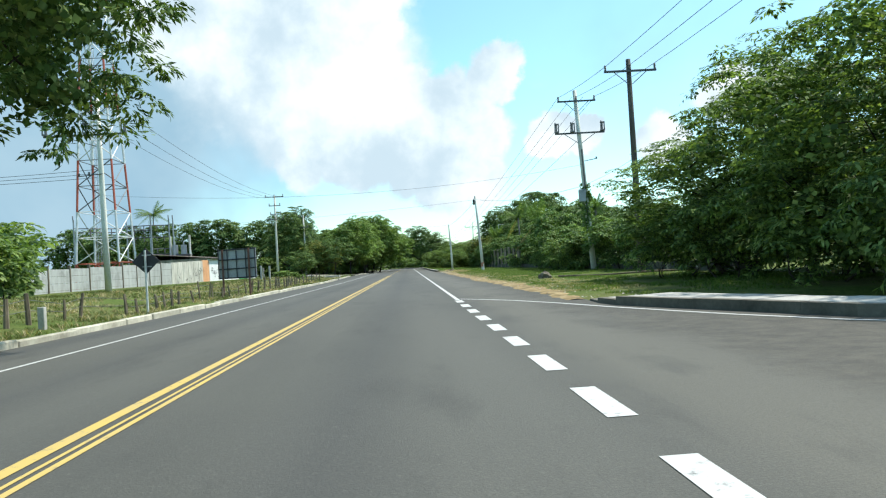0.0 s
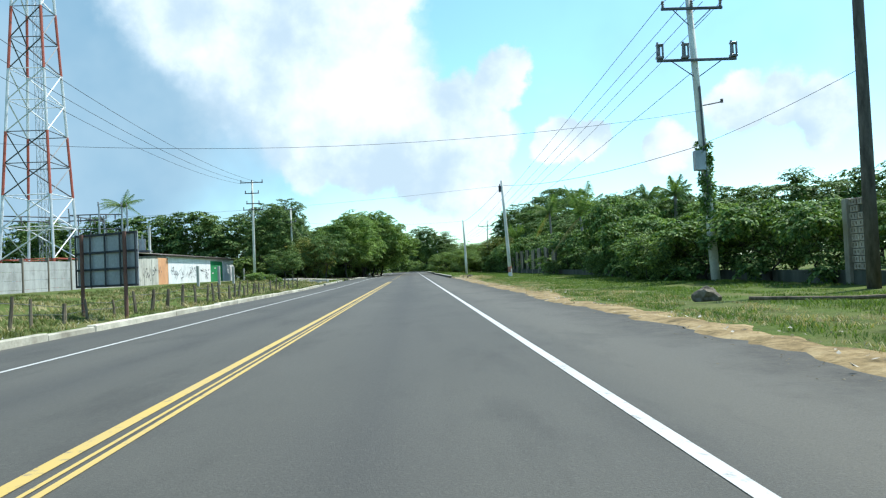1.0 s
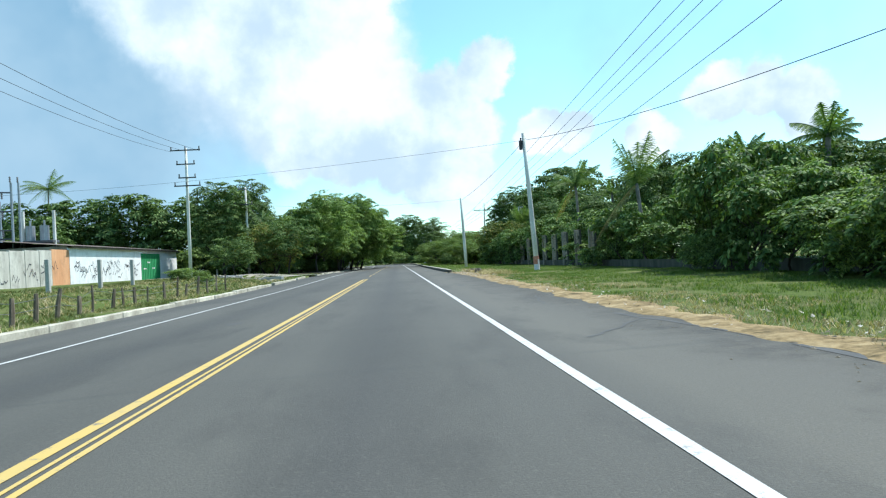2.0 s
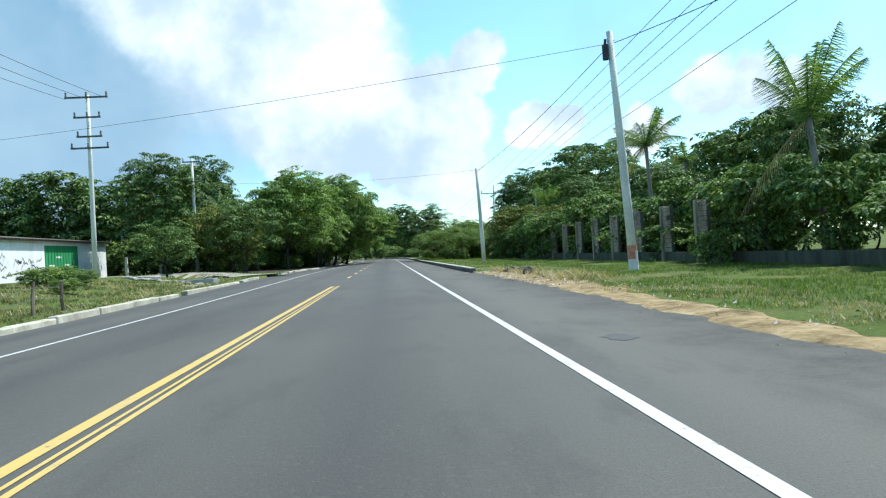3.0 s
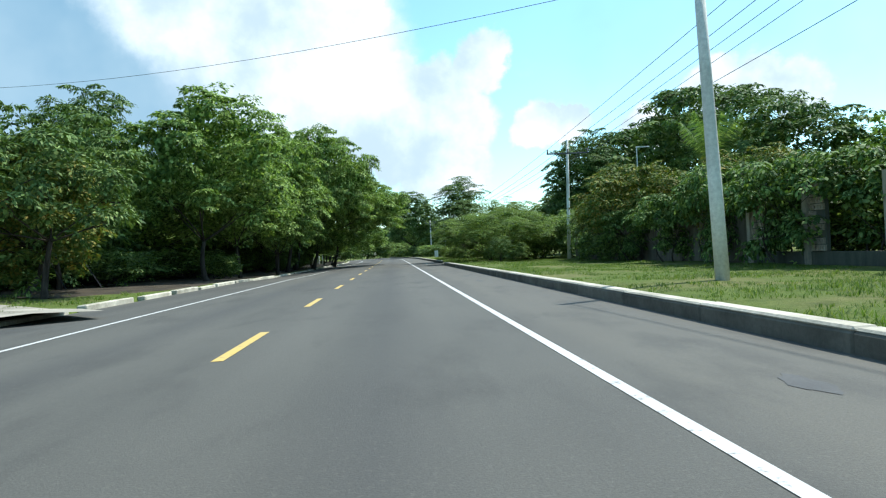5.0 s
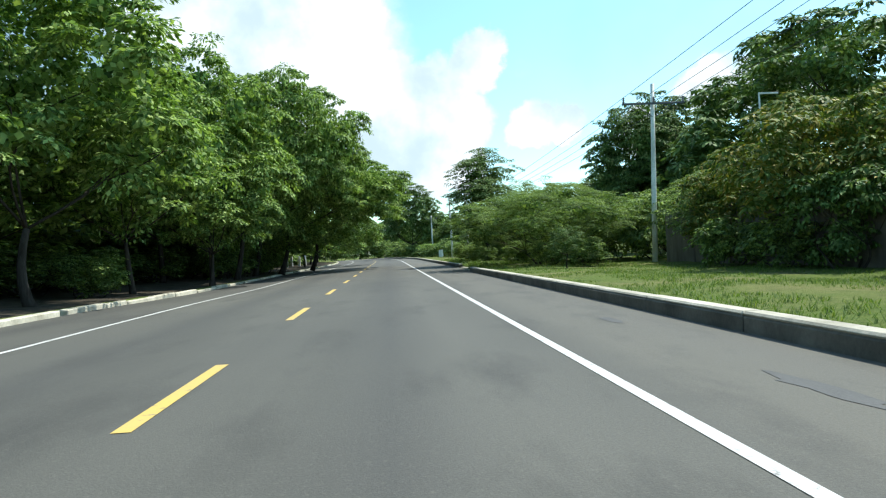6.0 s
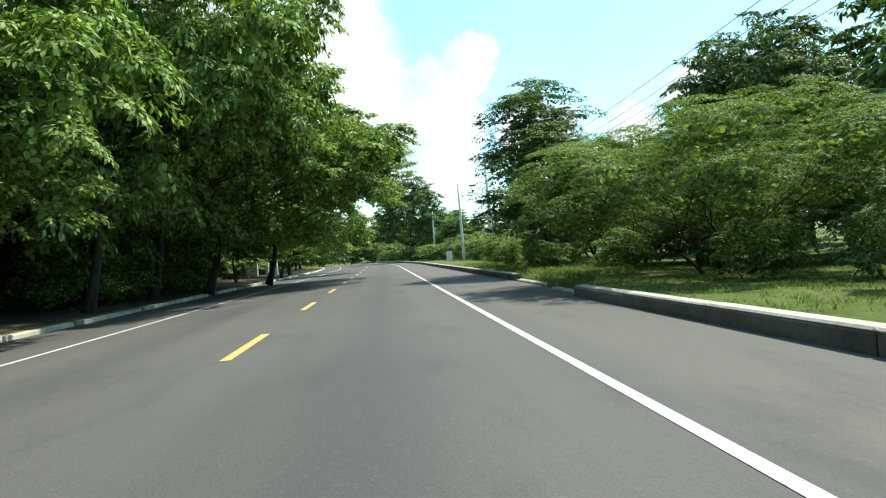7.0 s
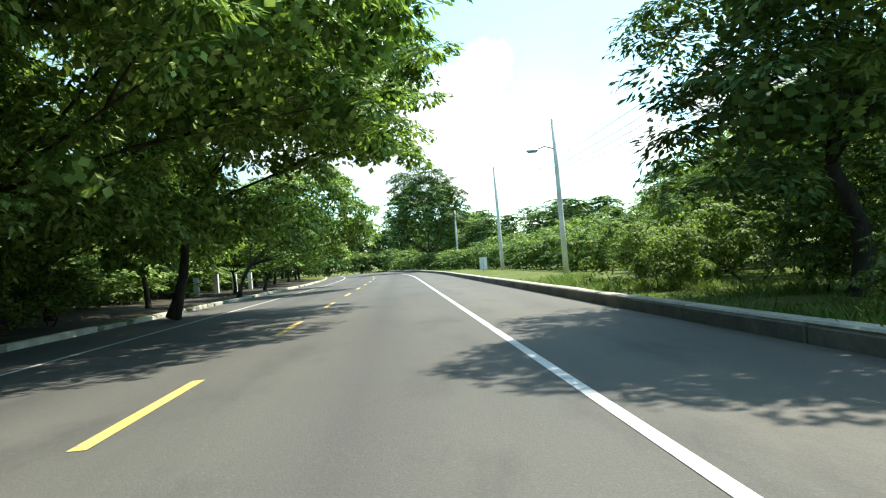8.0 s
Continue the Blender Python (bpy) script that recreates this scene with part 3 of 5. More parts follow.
def lobed_points(r, lobes, n, inner=0.22):
    """Clump centres and outward ways on the shells of a heap of ellipsoids."""
    lobes = np.array(lobes, float)
    area = (lobes[:, 3] * lobes[:, 4] * lobes[:, 5]) ** (2 / 3)
    out_p, out_o = [], []
    have = 0
    while have < n:
        k = r.choice(len(lobes), n, p=area / area.sum())
        u = unit(r.normal(size=(n, 3)))
        u[:, 2] = np.where((u[:, 2] < -0.35) & (r.random(n) < 0.5), -u[:, 2], u[:, 2])
        R = lobes[k, 3:6]
        deep = r.random(n) < inner
        s = np.where(deep, r.uniform(0.35, 0.85, n), 1 - np.abs(r.normal(0, 0.09, n)))
        p = lobes[k, :3] + u * R * s[:, None]
        o = unit(u / R)
        keep = np.ones(n, bool)
        for j, lobe in enumerate(lobes):
            inside = (((p - lobe[:3]) / lobe[3:6]) ** 2).sum(-1) < 0.5
            keep &= ~(inside & (k != j) & ~deep)
        out_p.append(p[keep]), out_o.append(o[keep])
        have += keep.sum()
    return np.concatenate(out_p)[:n], np.concatenate(out_o)[:n]


def heap(r, rx, ry, z0, z1, count, lump=0.5):
    """Lobes that make up an uneven crown between two heights."""
    zc, rz = (z0 + z1) / 2, (z1 - z0) / 2
    lobes = [(0, 0, zc, rx * 0.62, ry * 0.62, rz * 0.68)]
    for i in range(count):
        a = 2.4 * i + r.uniform(-0.4, 0.4)
        v = -0.55 + 1.45 * (i + 0.5) / count
        ring = math.sqrt(max(0.05, 1 - min(0.95, abs(v)) ** 2)) * (1 - lump * 0.55)
        s = lump * r.uniform(0.75, 1.25)
        lobes.append((rx * ring * math.cos(a), ry * ring * math.sin(a), zc + rz * v * 0.68, rx * s, ry * s, rz * s * 0.8))
    low, high = min(l[2] - l[5] for l in lobes), max(l[2] + l[5] for l in lobes)
    fz = (z1 - z0) / (high - low)
    return [(x, y, z0 + (z - low) * fz, a, b, c * fz) for x, y, z, a, b, c in lobes]


def leaf_heads(r, lobes, head, cover):
    """Leaf heads on the shells of the lobes: centres, the way each one faces, and sizes."""
    lobes = np.array(lobes, float)
    centres, ways, sizes = [], [], []
    for j, lobe in enumerate(lobes):
        c, R = lobe[:3], lobe[3:6]
        area = 4 * math.pi * (((R[0] * R[1]) ** 1.6 + (R[0] * R[2]) ** 1.6 + (R[1] * R[2]) ** 1.6) / 3) ** 0.625
        n = max(5, int(cover * area / (math.pi * head * head)))
        u = unit(r.normal(size=(n, 3)))
        u[:, 2] = np.where((u[:, 2] < -0.3) & (r.random(n) < 0.75), -u[:, 2], u[:, 2])
        far = np.where(r.random(n) < 0.22, r.uniform(1.05, 1.34, n), r.uniform(0.8, 1.05, n))
        p = c + u * R * far[:, None]
        keep = np.ones(n, bool)
        for k, other in enumerate(lobes):
            if k != j:
                keep &= (((p - other[:3]) / other[3:6]) ** 2).sum(-1) > 0.55
        centres.append(p[keep])
        ways.append(unit(0.5 * u / R * R.mean() + np.array([0, 0, 1.0]) + 0.22 * r.normal(size=(n, 3)))[keep])
        sizes.append((head * r.uniform(0.5, 1.3, n))[keep])
    return np.concatenate(centres), np.concatenate(ways), np.concatenate(sizes)


def dome_leaves(r, centres, ways, sizes, length, width, per, droop):
    """Leaves laid like shingles over the upper side of a flat dome at each leaf head; its underside stays open and shaded."""
    n = len(centres) * per
    c, o, s = np.repeat(centres, per, 0), np.repeat(ways, per, 0), np.repeat(sizes, per)[:, None]
    out = r.normal(size=(n, 3))
    out = unit(out - o * (out * o).sum(-1, keepdims=True))
    sweep = np.arccos(1 - 0.9 * r.random((n, 1)))
    up, away = np.cos(sweep), np.sin(sweep)
    ragged = 1 + 0.22 * np.sin(5 * np.arctan2(out[:, 1:2], out[:, 0:1]) + 9 * c[:, 0:1]) + 0.1 * r.normal(size=(n, 1))
    p = c + s * (away * ragged * out + 0.34 * up * o) * r.uniform(0.8, 1.05, (n, 1))
    face = unit(0.38 * away * out + 1.0 * np.maximum(up, 0.35) * o + np.array([0, 0, 0.45]) + 0.3 * r.normal(size=(n, 3)))
    axis = unit(out - 0.3 * away * o + 0.4 * r.normal(size=(n, 3))) - np.array([0, 0, droop])
    axis = unit(axis - face * (axis * face).sum(-1, keepdims=True))
    side = np.cross(axis, face)
    L = length * r.uniform(0.65, 1.25, (n, 1))
    W = width * r.uniform(0.75, 1.25, (n, 1))
    tip = p + axis * L - face * L * 0.2
    return np.stack([p - axis * L * 0.1, p + axis * L * 0.42 + side * W / 2 - face * W * 0.1, tip, p + axis * L * 0.42 - side * W / 2 - face * W * 0.1], 1)


def inner_leaves(r, lobes, size, cover):
    """Large shaded leaves inside the crown, which close it against the light behind."""
    out = []
    for lobe in lobes:
        R = np.array(lobe[3:6])
        n = int(cover * 4 * math.pi * (R.prod() ** (2 / 3)) / (size * size)) + 4
        u = unit(r.normal(size=(n, 3)))
        p = np.array(lobe[:3]) + u * R * r.uniform(0.15, 0.66, (n, 1))
        face = unit(u + 0.6 * r.normal(size=(n, 3)))
        axis = r.normal(size=(n, 3))
        axis = unit(axis - face * (axis * face).sum(-1, keepdims=True)) * size * r.uniform(0.6, 1.1, (n, 1))
        side = np.cross(unit(axis), face) * size * 0.45
        out.append(np.stack([p, p + axis * 0.5 + side, p + axis, p + axis * 0.5 - side], 1))
    return np.concatenate(out)


def wiggle(r, a, b, bend, n=5):
    a, b = Vector(a), Vector(b)
    off = Vector((r.uniform(-1, 1), r.uniform(-1, 1), r.uniform(-0.3, 0.3))) * bend
    return [a.lerp(b, k / n) + off * math.sin(math.pi * k / n) for k in range(n + 1)]


def tree(name, seed, lobes, head, leaf, width, mat, trunk, fork, label, category="tree", bark=M_BARK, stems=1, droop=0.06, cover=0.72, thick=1.1, fill=0.85, foot_x=0.0):
    """A tree or bush at the origin: tapered trunk, limbs into each lobe, a crown of leaf heads made of single leaves."""
    r = np.random.RandomState(seed)
    ob = thing(name, (0, 0, 0), label, category)
    if trunk:
        wood = []
        for s in range(stems):
            a = 2 * math.pi * s / max(stems, 1) + 0.5
            foot = (foot_x, 0.0, -0.25) if stems == 1 else (0.45 * math.cos(a), 0.45 * math.sin(a), -0.25)
            top = (foot_x * 0.85 + 0.3 * r.uniform(-1, 1), 0.3 * r.uniform(-1, 1), fork) if stems == 1 else (1.2 * math.cos(a), 1.2 * math.sin(a), fork)
            pts = wiggle(r, foot, top, 0.25)
            wood.append(tube(pts, [trunk * (1.35 if k == 0 else 1.0 - 0.09 * k) for k in range(len(pts))], 9))
            for lobe in lobes[s::stems][:6]:
                tip = Vector(lobe[:3]) + Vector((r.uniform(-0.4, 0.4), r.uniform(-0.4, 0.4), lobe[5] * 0.3))
                pts = wiggle(r, top, tip, 0.5)
                wood.append(tube(pts, [trunk * 0.28 * (1 - 0.15 * k) for k in range(len(pts))], 6))
                for q in range(2):
                    u = Vector(r.normal(size=3)).normalized()
                    end = Vector(lobe[:3]) + Vector((u.x * lobe[3], u.y * lobe[4], abs(u.z) * lobe[5])) * 0.85
                    pts = wiggle(r, pts[3] if q == 0 else tip, end, 0.3, 3)
                    wood.append(tube(pts, [trunk * 0.2 * (1 - 0.22 * k) for k in range(4)], 4))
                    pts = wiggle(r, top, tip, 0.5)
        part("trunk", joined(*wood), bark, ob, smooth=True)
    centres, ways, sizes = leaf_heads(r, lobes, head, cover)
    per = max(8, int(thick * 6.0 * head * head / (leaf * width)))
    quads = [dome_leaves(r, centres, ways, sizes, leaf, width, per, droop)]
    if fill:
        quads.append(inner_leaves(r, lobes, max(0.18, 0.38 * head), fill * 0.8))
    part("crown", quads_mesh("crown", np.concatenate(quads), mat), mat, ob)
    return ob


def set_out(ob, x, y, z=None, turn=0.0, sx=1.0, sy=None, sz=None, first=False):
    """Puts a copy of a tree on the ground at x, y, turned and scaled."""
    sy = sx if sy is None else sy
    sz = sx if sz is None else sz
    z = land_z(x, y) if z is None else z
    m = pose(x, y, z, 0, 0, turn) @ Matrix.Diagonal((sx, sy, sz, 1))
    made = ob if first else copy_thing(ob, m)
    made.matrix_basis = m
    return made


R = np.random.RandomState
def lobes_at(*rows):
    """Lobes given one by one as x, y, z and a radius, a little flattened."""
    return [(x, y, z, q, q, q * 0.78) for x, y, z, q in rows]


plants = {
    "broad": tree("roadside_tree", 1, heap(R(1), 4.9, 5.0, 2.6, 12.0, 22, 0.3), 0.8, 0.26, 0.125, L_BROAD, 0.2, 2.6, "large broad-leaved green roadside tree with a dark trunk"),
    "broad2": tree("roadside_tree", 2, heap(R(2), 5.2, 5.0, 2.4, 11.0, 21, 0.31), 0.78, 0.25, 0.12, L_BROAD, 0.19, 2.6, "spreading broad-leaved green roadside tree with a dark trunk"),
    "broad_far": tree("roadside_tree", 42, heap(R(42), 5.2, 5.0, 2.4, 11.2, 17, 0.34), 0.9, 0.42, 0.2, L_BROAD, 0.19, 2.6, "spreading broad-leaved green roadside tree with a dark trunk"),
    "overhang": tree("roadside_tree", 12, heap(R(12), 7.0, 6.4, 3.7, 11.0, 24, 0.3), 0.6, 0.2, 0.075, L_MANGO, 0.24, 4.0, "tall roadside tree whose leafy boughs hang over the lane", thick=0.8, droop=0.4),
    "lean": tree("roadside_tree", 13, heap(R(13), 6.4, 5.6, 3.9, 11.6, 24, 0.3) + lobes_at((-3.4, 0.4, 3.3, 1.7), (-3.6, 2.9, 3.1, 1.6), (-3.6, -2.7, 3.3, 1.6), (-5.9, 1.4, 2.4, 1.4), (-6.0, -1.6, 2.2, 1.4), (-1.2, 1.8, 3.4, 1.5), (-1.0, -2.4, 3.6, 1.4), (0.8, 0.2, 5.3, 1.5), (2.6, -0.6, 5.9, 1.2)), 0.78, 0.25, 0.12, L_BROAD, 0.24, 3.6, "broad-leaved roadside tree leaning its crown over the road", foot_x=-4.6),
    "lean_low": tree("roadside_tree", 15, heap(R(15), 5.0, 4.6, 1.5, 8.8, 20, 0.31), 0.75, 0.32, 0.14, L_BROAD, 0.2, 2.0, "sunlit broad-leaved tree leaning over the far lane", foot_x=-5.6),
    "mango": tree("mango_tree", 3, heap(R(3), 5.2, 5.2, 1.4, 14.0, 24, 0.3), 0.85, 0.32, 0.13, L_MANGO, 0.3, 2.4, "dense rounded dark green mango tree"),
    "mango_far": tree("mango_tree", 33, heap(R(33), 5.6, 5.6, 0.9, 14.2, 18, 0.34), 1.1, 0.6, 0.28, L_MANGO, 0.3, 2.4, "dense rounded dark green mango tree"),
    "mango_low": tree("mango_tree", 34, heap(R(34), 5.6, 5.6, 0.9, 14.2, 20, 0.33), 1.1, 0.42, 0.19, L_MANGO, 0.3, 2.4, "dense rounded dark green mango tree"),
    "shrub_far": tree("shrub", 37, heap(R(37), 2.2, 2.2, 0.0, 3.5, 9, 0.4), 0.6, 0.36, 0.18, L_FINE, 0.05, 0.4, "dense green roadside shrub", "shrub", stems=3),
    "fine": tree("thorn_tree", 4, heap(R(4), 5.0, 5.4, 1.2, 6.5, 30, 0.25), 0.4, 0.075, 0.03, L_FINE, 0.09, 0.9, "airy many-stemmed thorn tree with small leaves", stems=4, cover=0.9, thick=0.5, fill=0.8),
    "fine_tall": tree("thorn_tree", 5, heap(R(5), 4.4, 4.4, 0.4, 9.0, 26, 0.27), 0.5, 0.16, 0.065, L_FINE, 0.13, 1.8, "tall airy thorn tree with small grey-green leaves", stems=2, cover=0.76, thick=0.58, fill=0.45),
    "fine_far": tree("thorn_tree", 45, heap(R(45), 4.4, 4.4, 0.4, 9.0, 18, 0.31), 0.75, 0.32, 0.14, L_FINE, 0.13, 1.8, "tall airy thorn tree with small grey-green leaves", stems=2, thick=0.8),
    "vine": tree("vine_thicket", 6, heap(R(6), 2.2, 2.4, 1.5, 3.6, 14, 0.31) + lobes_at((0.2, 0.5, 0.7, 0.9), (-0.3, -0.7, 0.8, 0.85), (0.3, -0.2, 1.6, 1.0), (-0.5, 1.5, 0.4, 0.55)), 0.42, 0.2, 0.12, L_VINE, 0.06, 0.8, "broad-leaved vine thicket draped over the wall", "thicket", stems=3, droop=0.45),
    "shrub": tree("shrub", 7, heap(R(7), 2.2, 2.2, 0.0, 3.5, 10, 0.38), 0.42, 0.2, 0.09, L_FINE, 0.05, 0.4, "dense green roadside shrub", "shrub", stems=3, thick=0.85),
    "yellow": tree("yellowing_tree", 8, heap(R(8), 3.4, 3.8, 0.6, 5.8, 16, 0.33), 0.48, 0.22, 0.1, L_YELLOW, 0.14, 1.4, "low spreading tree with yellowing leaves", stems=2),
    "young": tree("young_tree", 9, heap(R(9), 2.9, 2.6, 0.9, 5.6, 16, 0.28), 0.45, 0.2, 0.09, L_MANGO, 0.13, 1.7, "young open-crowned tree with a thin trunk", cover=0.7, thick=0.8, fill=0.3),
    "dark": tree("open_crowned_tree", 14, lobes_at((0, 0, 7.9, 1.1), (-0.9, 0.4, 6.9, 1.35), (1.2, -0.4, 7.0, 1.3), (-1.9, -0.3, 5.4, 1.3), (1.7, 0.6, 5.4, 1.5), (0.1, 0.4, 5.5, 1.6), (-2.4, 0.2, 4.2, 1.1), (-2.9, -0.9, 5.0, 0.9), (0.6, -0.6, 3.6, 1.6), (2.3, -0.2, 3.6, 1.5),
                                                     (-1.0, 0.8, 2.8, 1.4), (1.4, 0.6, 2.2, 1.4), (0.9, 0.3, 8.6, 0.8)),
                 0.45, 0.14, 0.058, L_MANGO, 0.15, 2.2, "upright dark green tree with an open ragged crown", cover=0.88, thick=0.85, fill=0.8),
    "flat": tree("flat_crowned_tree", 10, [(0, 0, 9.5, 4, 4, 1.3), (4.5, 1, 10.5, 3.6, 3, 1.0), (-4.2, -1, 11.2, 3.6, 3.2, 1.0), (0.5, 4, 12.4, 3.8, 3.2, 1.0), (1.5, -3.6, 13.2, 3.6, 3.4, 1.1), (-1.5, 0.5, 14.2, 3.0, 3.0, 0.9), (3.5, -1, 7.6, 3.0, 3, 1.1)],
                 0.8, 0.42, 0.2, L_MANGO, 0.3, 6.5, "tall flat-crowned tree with layered dark foliage", cover=0.8),
}
used = set()


def grow(kind, x, y, sx=1.0, sz=None, turn=None, sy=None, group=""):
    k = (x * 37.7 + y * 91.3) % 360 if turn is None else turn
    if kind == "mango" and (group == WOODS or abs(x) > 27):
        kind = "mango_far"
    if kind == "fine_tall" and (y > 165 or x > 19):
        kind = "fine_far"
    if kind == "mango" and (x > 12 and y < 150 or sx < 0.62):
        kind = "mango_low"
    if kind in ("broad", "broad2") and (y > 176 or abs(x) > 12.5):
        kind = "broad_far"
    if kind == "shrub" and (y > 176 or x < -13 or 18 > x > 15):
        kind = "shrub_far"
    ob = set_out(plants[kind], x, y, None, k, sx, sy, sz, kind not in used)
    used.add(kind)
    if group:
        ob["group"] = group
    return ob


LEFT_ROW, RIGHT_HEDGE, WOODS = "trees in the left roadside row", "thickets along the right wall", "trees of the far woods"
# left side, from the start onwards
grow("overhang", -9.2, 12.8, 0.93, 0.97, 40)
for x, y, s in ((-19, 36, 1.0), (-22, 41, 1.3), (-25, 46, 1.5), (-24, 33, 1.1), (-26, 38, 1.5), (-30, 44, 1.7)):
    grow("shrub", x, y, s, s * 0.95)
for x, y, s, z in ((-34, 56, 0.5, 0.4), (-40, 64, 0.6, 0.45), (-47, 60, 0.7, 0.5), (-50, 78, 0.8, 0.55), (-60, 70, 0.8, 0.55)):
    grow("mango", x, y, s, z)
for x, y, s in ((-42, 140, 0.84), (-34, 138, 0.84), (-28, 137, 0.78), (-52, 146, 0.86), (-62, 140, 0.84), (-50, 122, 0.66), (-24, 148, 0.8), (-70, 120, 0.75), (-62, 104, 0.66), (-42, 126, 0.6)):
    grow("mango", x, y, s * 1.1, s, group=WOODS)
grow("mango", -18.8, 124.0, 0.72, 0.8, 30)
grow("mango", -21.0, 146, 0.85, 1.0, 200)
for i in range(11):
    grow("shrub", -15.5 - 2.0 * i, 133.5 + 1.6 * math.sin(2.1 * i), 1.15, 1.15)
for i, y in enumerate(range(128, 216, 5)):
    grow("shrub", -12.4 - 0.8 * math.sin(1.9 * i) + centre(y), y, 0.85 + 0.12 * (i % 3), 0.55)
grow("young", -14.3, 109.3, 0.85, 0.8)
grow("young", -10.0, 117.0, 1.05, 1.15)
grow("shrub", -9.0, 137.5, 0.6, 0.45)
for x, y, s in ((-8.8, 156.5, 0.7), (-8.4, 160.5, 0.6), (-8.7, 164.0, 0.75), (-8.3, 168.5, 0.6), (-8.5, 172.5, 0.7)):
    grow("shrub", x, y, s)
grow("yellow", -12.5, 119.5, 0.95, 1.0)
grow("young", -13.0, 124.5, 1.1, 1.15)
for x, y, s, z in ((-15.2, 124.0, 1.3, 0.9), (-18.0, 128.5, 1.5, 1.1), (-13.4, 88.5, 0.36, 0.26), (-12.6, 91.5, 0.3, 0.22), (-14.6, 93.0, 0.4, 0.25), (-10.8, 85.5, 0.25, 0.18)):
    grow("shrub", x, y, s, z)
for x, y, s, z, k, turn in ((-8.5, 132.3, 0.86, 0.88, "broad", 30), (-13.6, 138, 0.9, 0.6, "broad2", 100), (-8.2, 139.5, 0.7, 0.8, "broad2", 310), (-6.9, 146.2, 0.58, 0.6, "broad2", 120), (-7.0, 147.0, 0.76, 1.04, "broad2", 200), (-4.2, 154.8, 0.7, 1.07, "lean", 8),
                            (-11.0, 152.0, 1.0, 0.92, "broad2", 10), (-4.4, 160.5, 0.7, 0.94, "lean", 350), (-10.6, 160, 0.98, 0.88, "broad", 290), (-2.5, 165.5, 0.84, 0.79, "lean", 4), (-11.5, 168.0, 1.0, 0.84, "broad2", 50), (-1.6, 172.5, 0.77, 0.81, "lean", 340),
                            (-9.8, 176, 0.9, 0.72, "broad2", 200), (-8.4, 181.5, 0.75, 0.66, "broad", 60), (-2.6, 190.5, 0.72, 0.78, "lean_low", 0), (-8.4, 197, 0.72, 0.55, "broad", 0), (-4.4, 203, 0.6, 0.6, "lean_low", 350), (-10.4, 214, 0.85, 0.5, "broad", 80),
                            (-10.8, 225, 0.9, 0.62, "broad2", 300), (-11.2, 237, 0.9, 0.58, "broad", 10), (-12.0, 249, 0.9, 0.6, "broad2", 200), (-13.2, 261, 0.95, 0.6, "broad", 70)):
    grow(k, x, y, s, z, turn, group=LEFT_ROW)
for x, y, s, z in ((-20, 135, 0.6, 0.42), (-19, 147, 0.8, 0.62), (-18, 157, 0.9, 0.5), (-18, 167, 0.9, 0.74), (-18, 178, 0.9, 0.7), (-19.5, 190, 0.9, 0.66), (-21, 203, 0.9, 0.66), (-24, 217, 0.9, 0.66), (-28, 232, 0.9, 0.66)):
    grow("mango", x, y, s, z, group=WOODS)
for i, y in enumerate(range(131, 240, 4)):
    grow("shrub", -15.0 - (i % 3) * 1.2 + centre(y), y, 1.1 + 0.12 * (i % 4), 1.0)
# right side, from the start onwards
for x, y, s, z in ((15.2, 26.5, 1.0, 0.6), (15.6, 21.0, 1.05, 0.82), (15.2, 15.4, 1.05, 0.82), (20, 24.5, 1.1, 0.72), (20, 17, 1.1, 0.84), (15.8, 10, 1.0, 0.84)):
    grow("fine_tall", x, y, s, z)
for x, y, s in ((12.8, 27.0, 0.8), (13.0, 22.0, 0.85), (13.0, 17.5, 0.85), (12.8, 13.0, 0.85), (16, 27, 0.9), (16.5, 20, 0.9), (16, 14, 0.9)):
    grow("shrub", x, y, s)
for x, y, s, z in ((16.9, 41.5, 0.8, 0.7), (16.6, 45.5, 0.9, 0.8), (16.0, 49.5, 1.0, 0.88), (15.8, 53.5, 1.0, 0.84), (16.2, 57.5, 1.0, 0.88), (16.2, 61.5, 0.9, 1.0), (16.6, 65.5, 1.0, 1.3), (17.0, 69.5, 1.0, 1.0), (17.2, 74, 0.9, 0.95),
                   (17.6, 79, 0.9, 0.95), (17.4, 83, 1.0, 1.45), (19, 88, 1.0, 1.0), (19, 93, 1.0, 1.1), (18.8, 97.5, 1.0, 1.0), (18.5, 103, 1.0, 1.1), (18, 108, 1.0, 1.2), (17.8, 113, 1.0, 1.2), (17.6, 118, 1.0, 1.2), (17.6, 123, 1.0, 1.1),
                   (15.9, 126, 0.75, 1.0), (15.9, 131.5, 0.7, 1.0), (16.0, 116, 0.8, 1.1), (15.9, 121, 0.7, 1.0)):
    grow("vine", x, y, s, z * (0.62 + 0.55 * abs(math.sin(y * 1.7))), group=RIGHT_HEDGE)
for x, y, s, z in ((20, 50, 0.42, 0.32), (21, 58, 0.42, 0.33), (22, 67, 0.45, 0.38), (23, 40, 0.42, 0.3), (25, 47, 0.45, 0.36), (24, 75, 0.5, 0.44), (20.8, 86, 0.45, 0.5), (26, 96, 0.7, 0.6), (28, 106, 0.7, 0.62), (23, 111, 0.5, 0.52),
                   (31, 80, 0.6, 0.5), (31, 60, 0.55, 0.42), (31, 45, 0.5, 0.4), (31, 116, 0.8, 0.7), (23, 126, 0.6, 0.55), (22, 103, 0.45, 0.42), (28, 88, 0.55, 0.5)):
    grow("mango", x, y, s, z)
for k, x, y, s, z in (("broad2", 18.2, 66.5, 0.4, 0.4), ("broad", 17.8, 61.0, 0.36, 0.34), ("broad2", 18.0, 53.0, 0.36, 0.36)):
    grow(k, x, y, s, z)
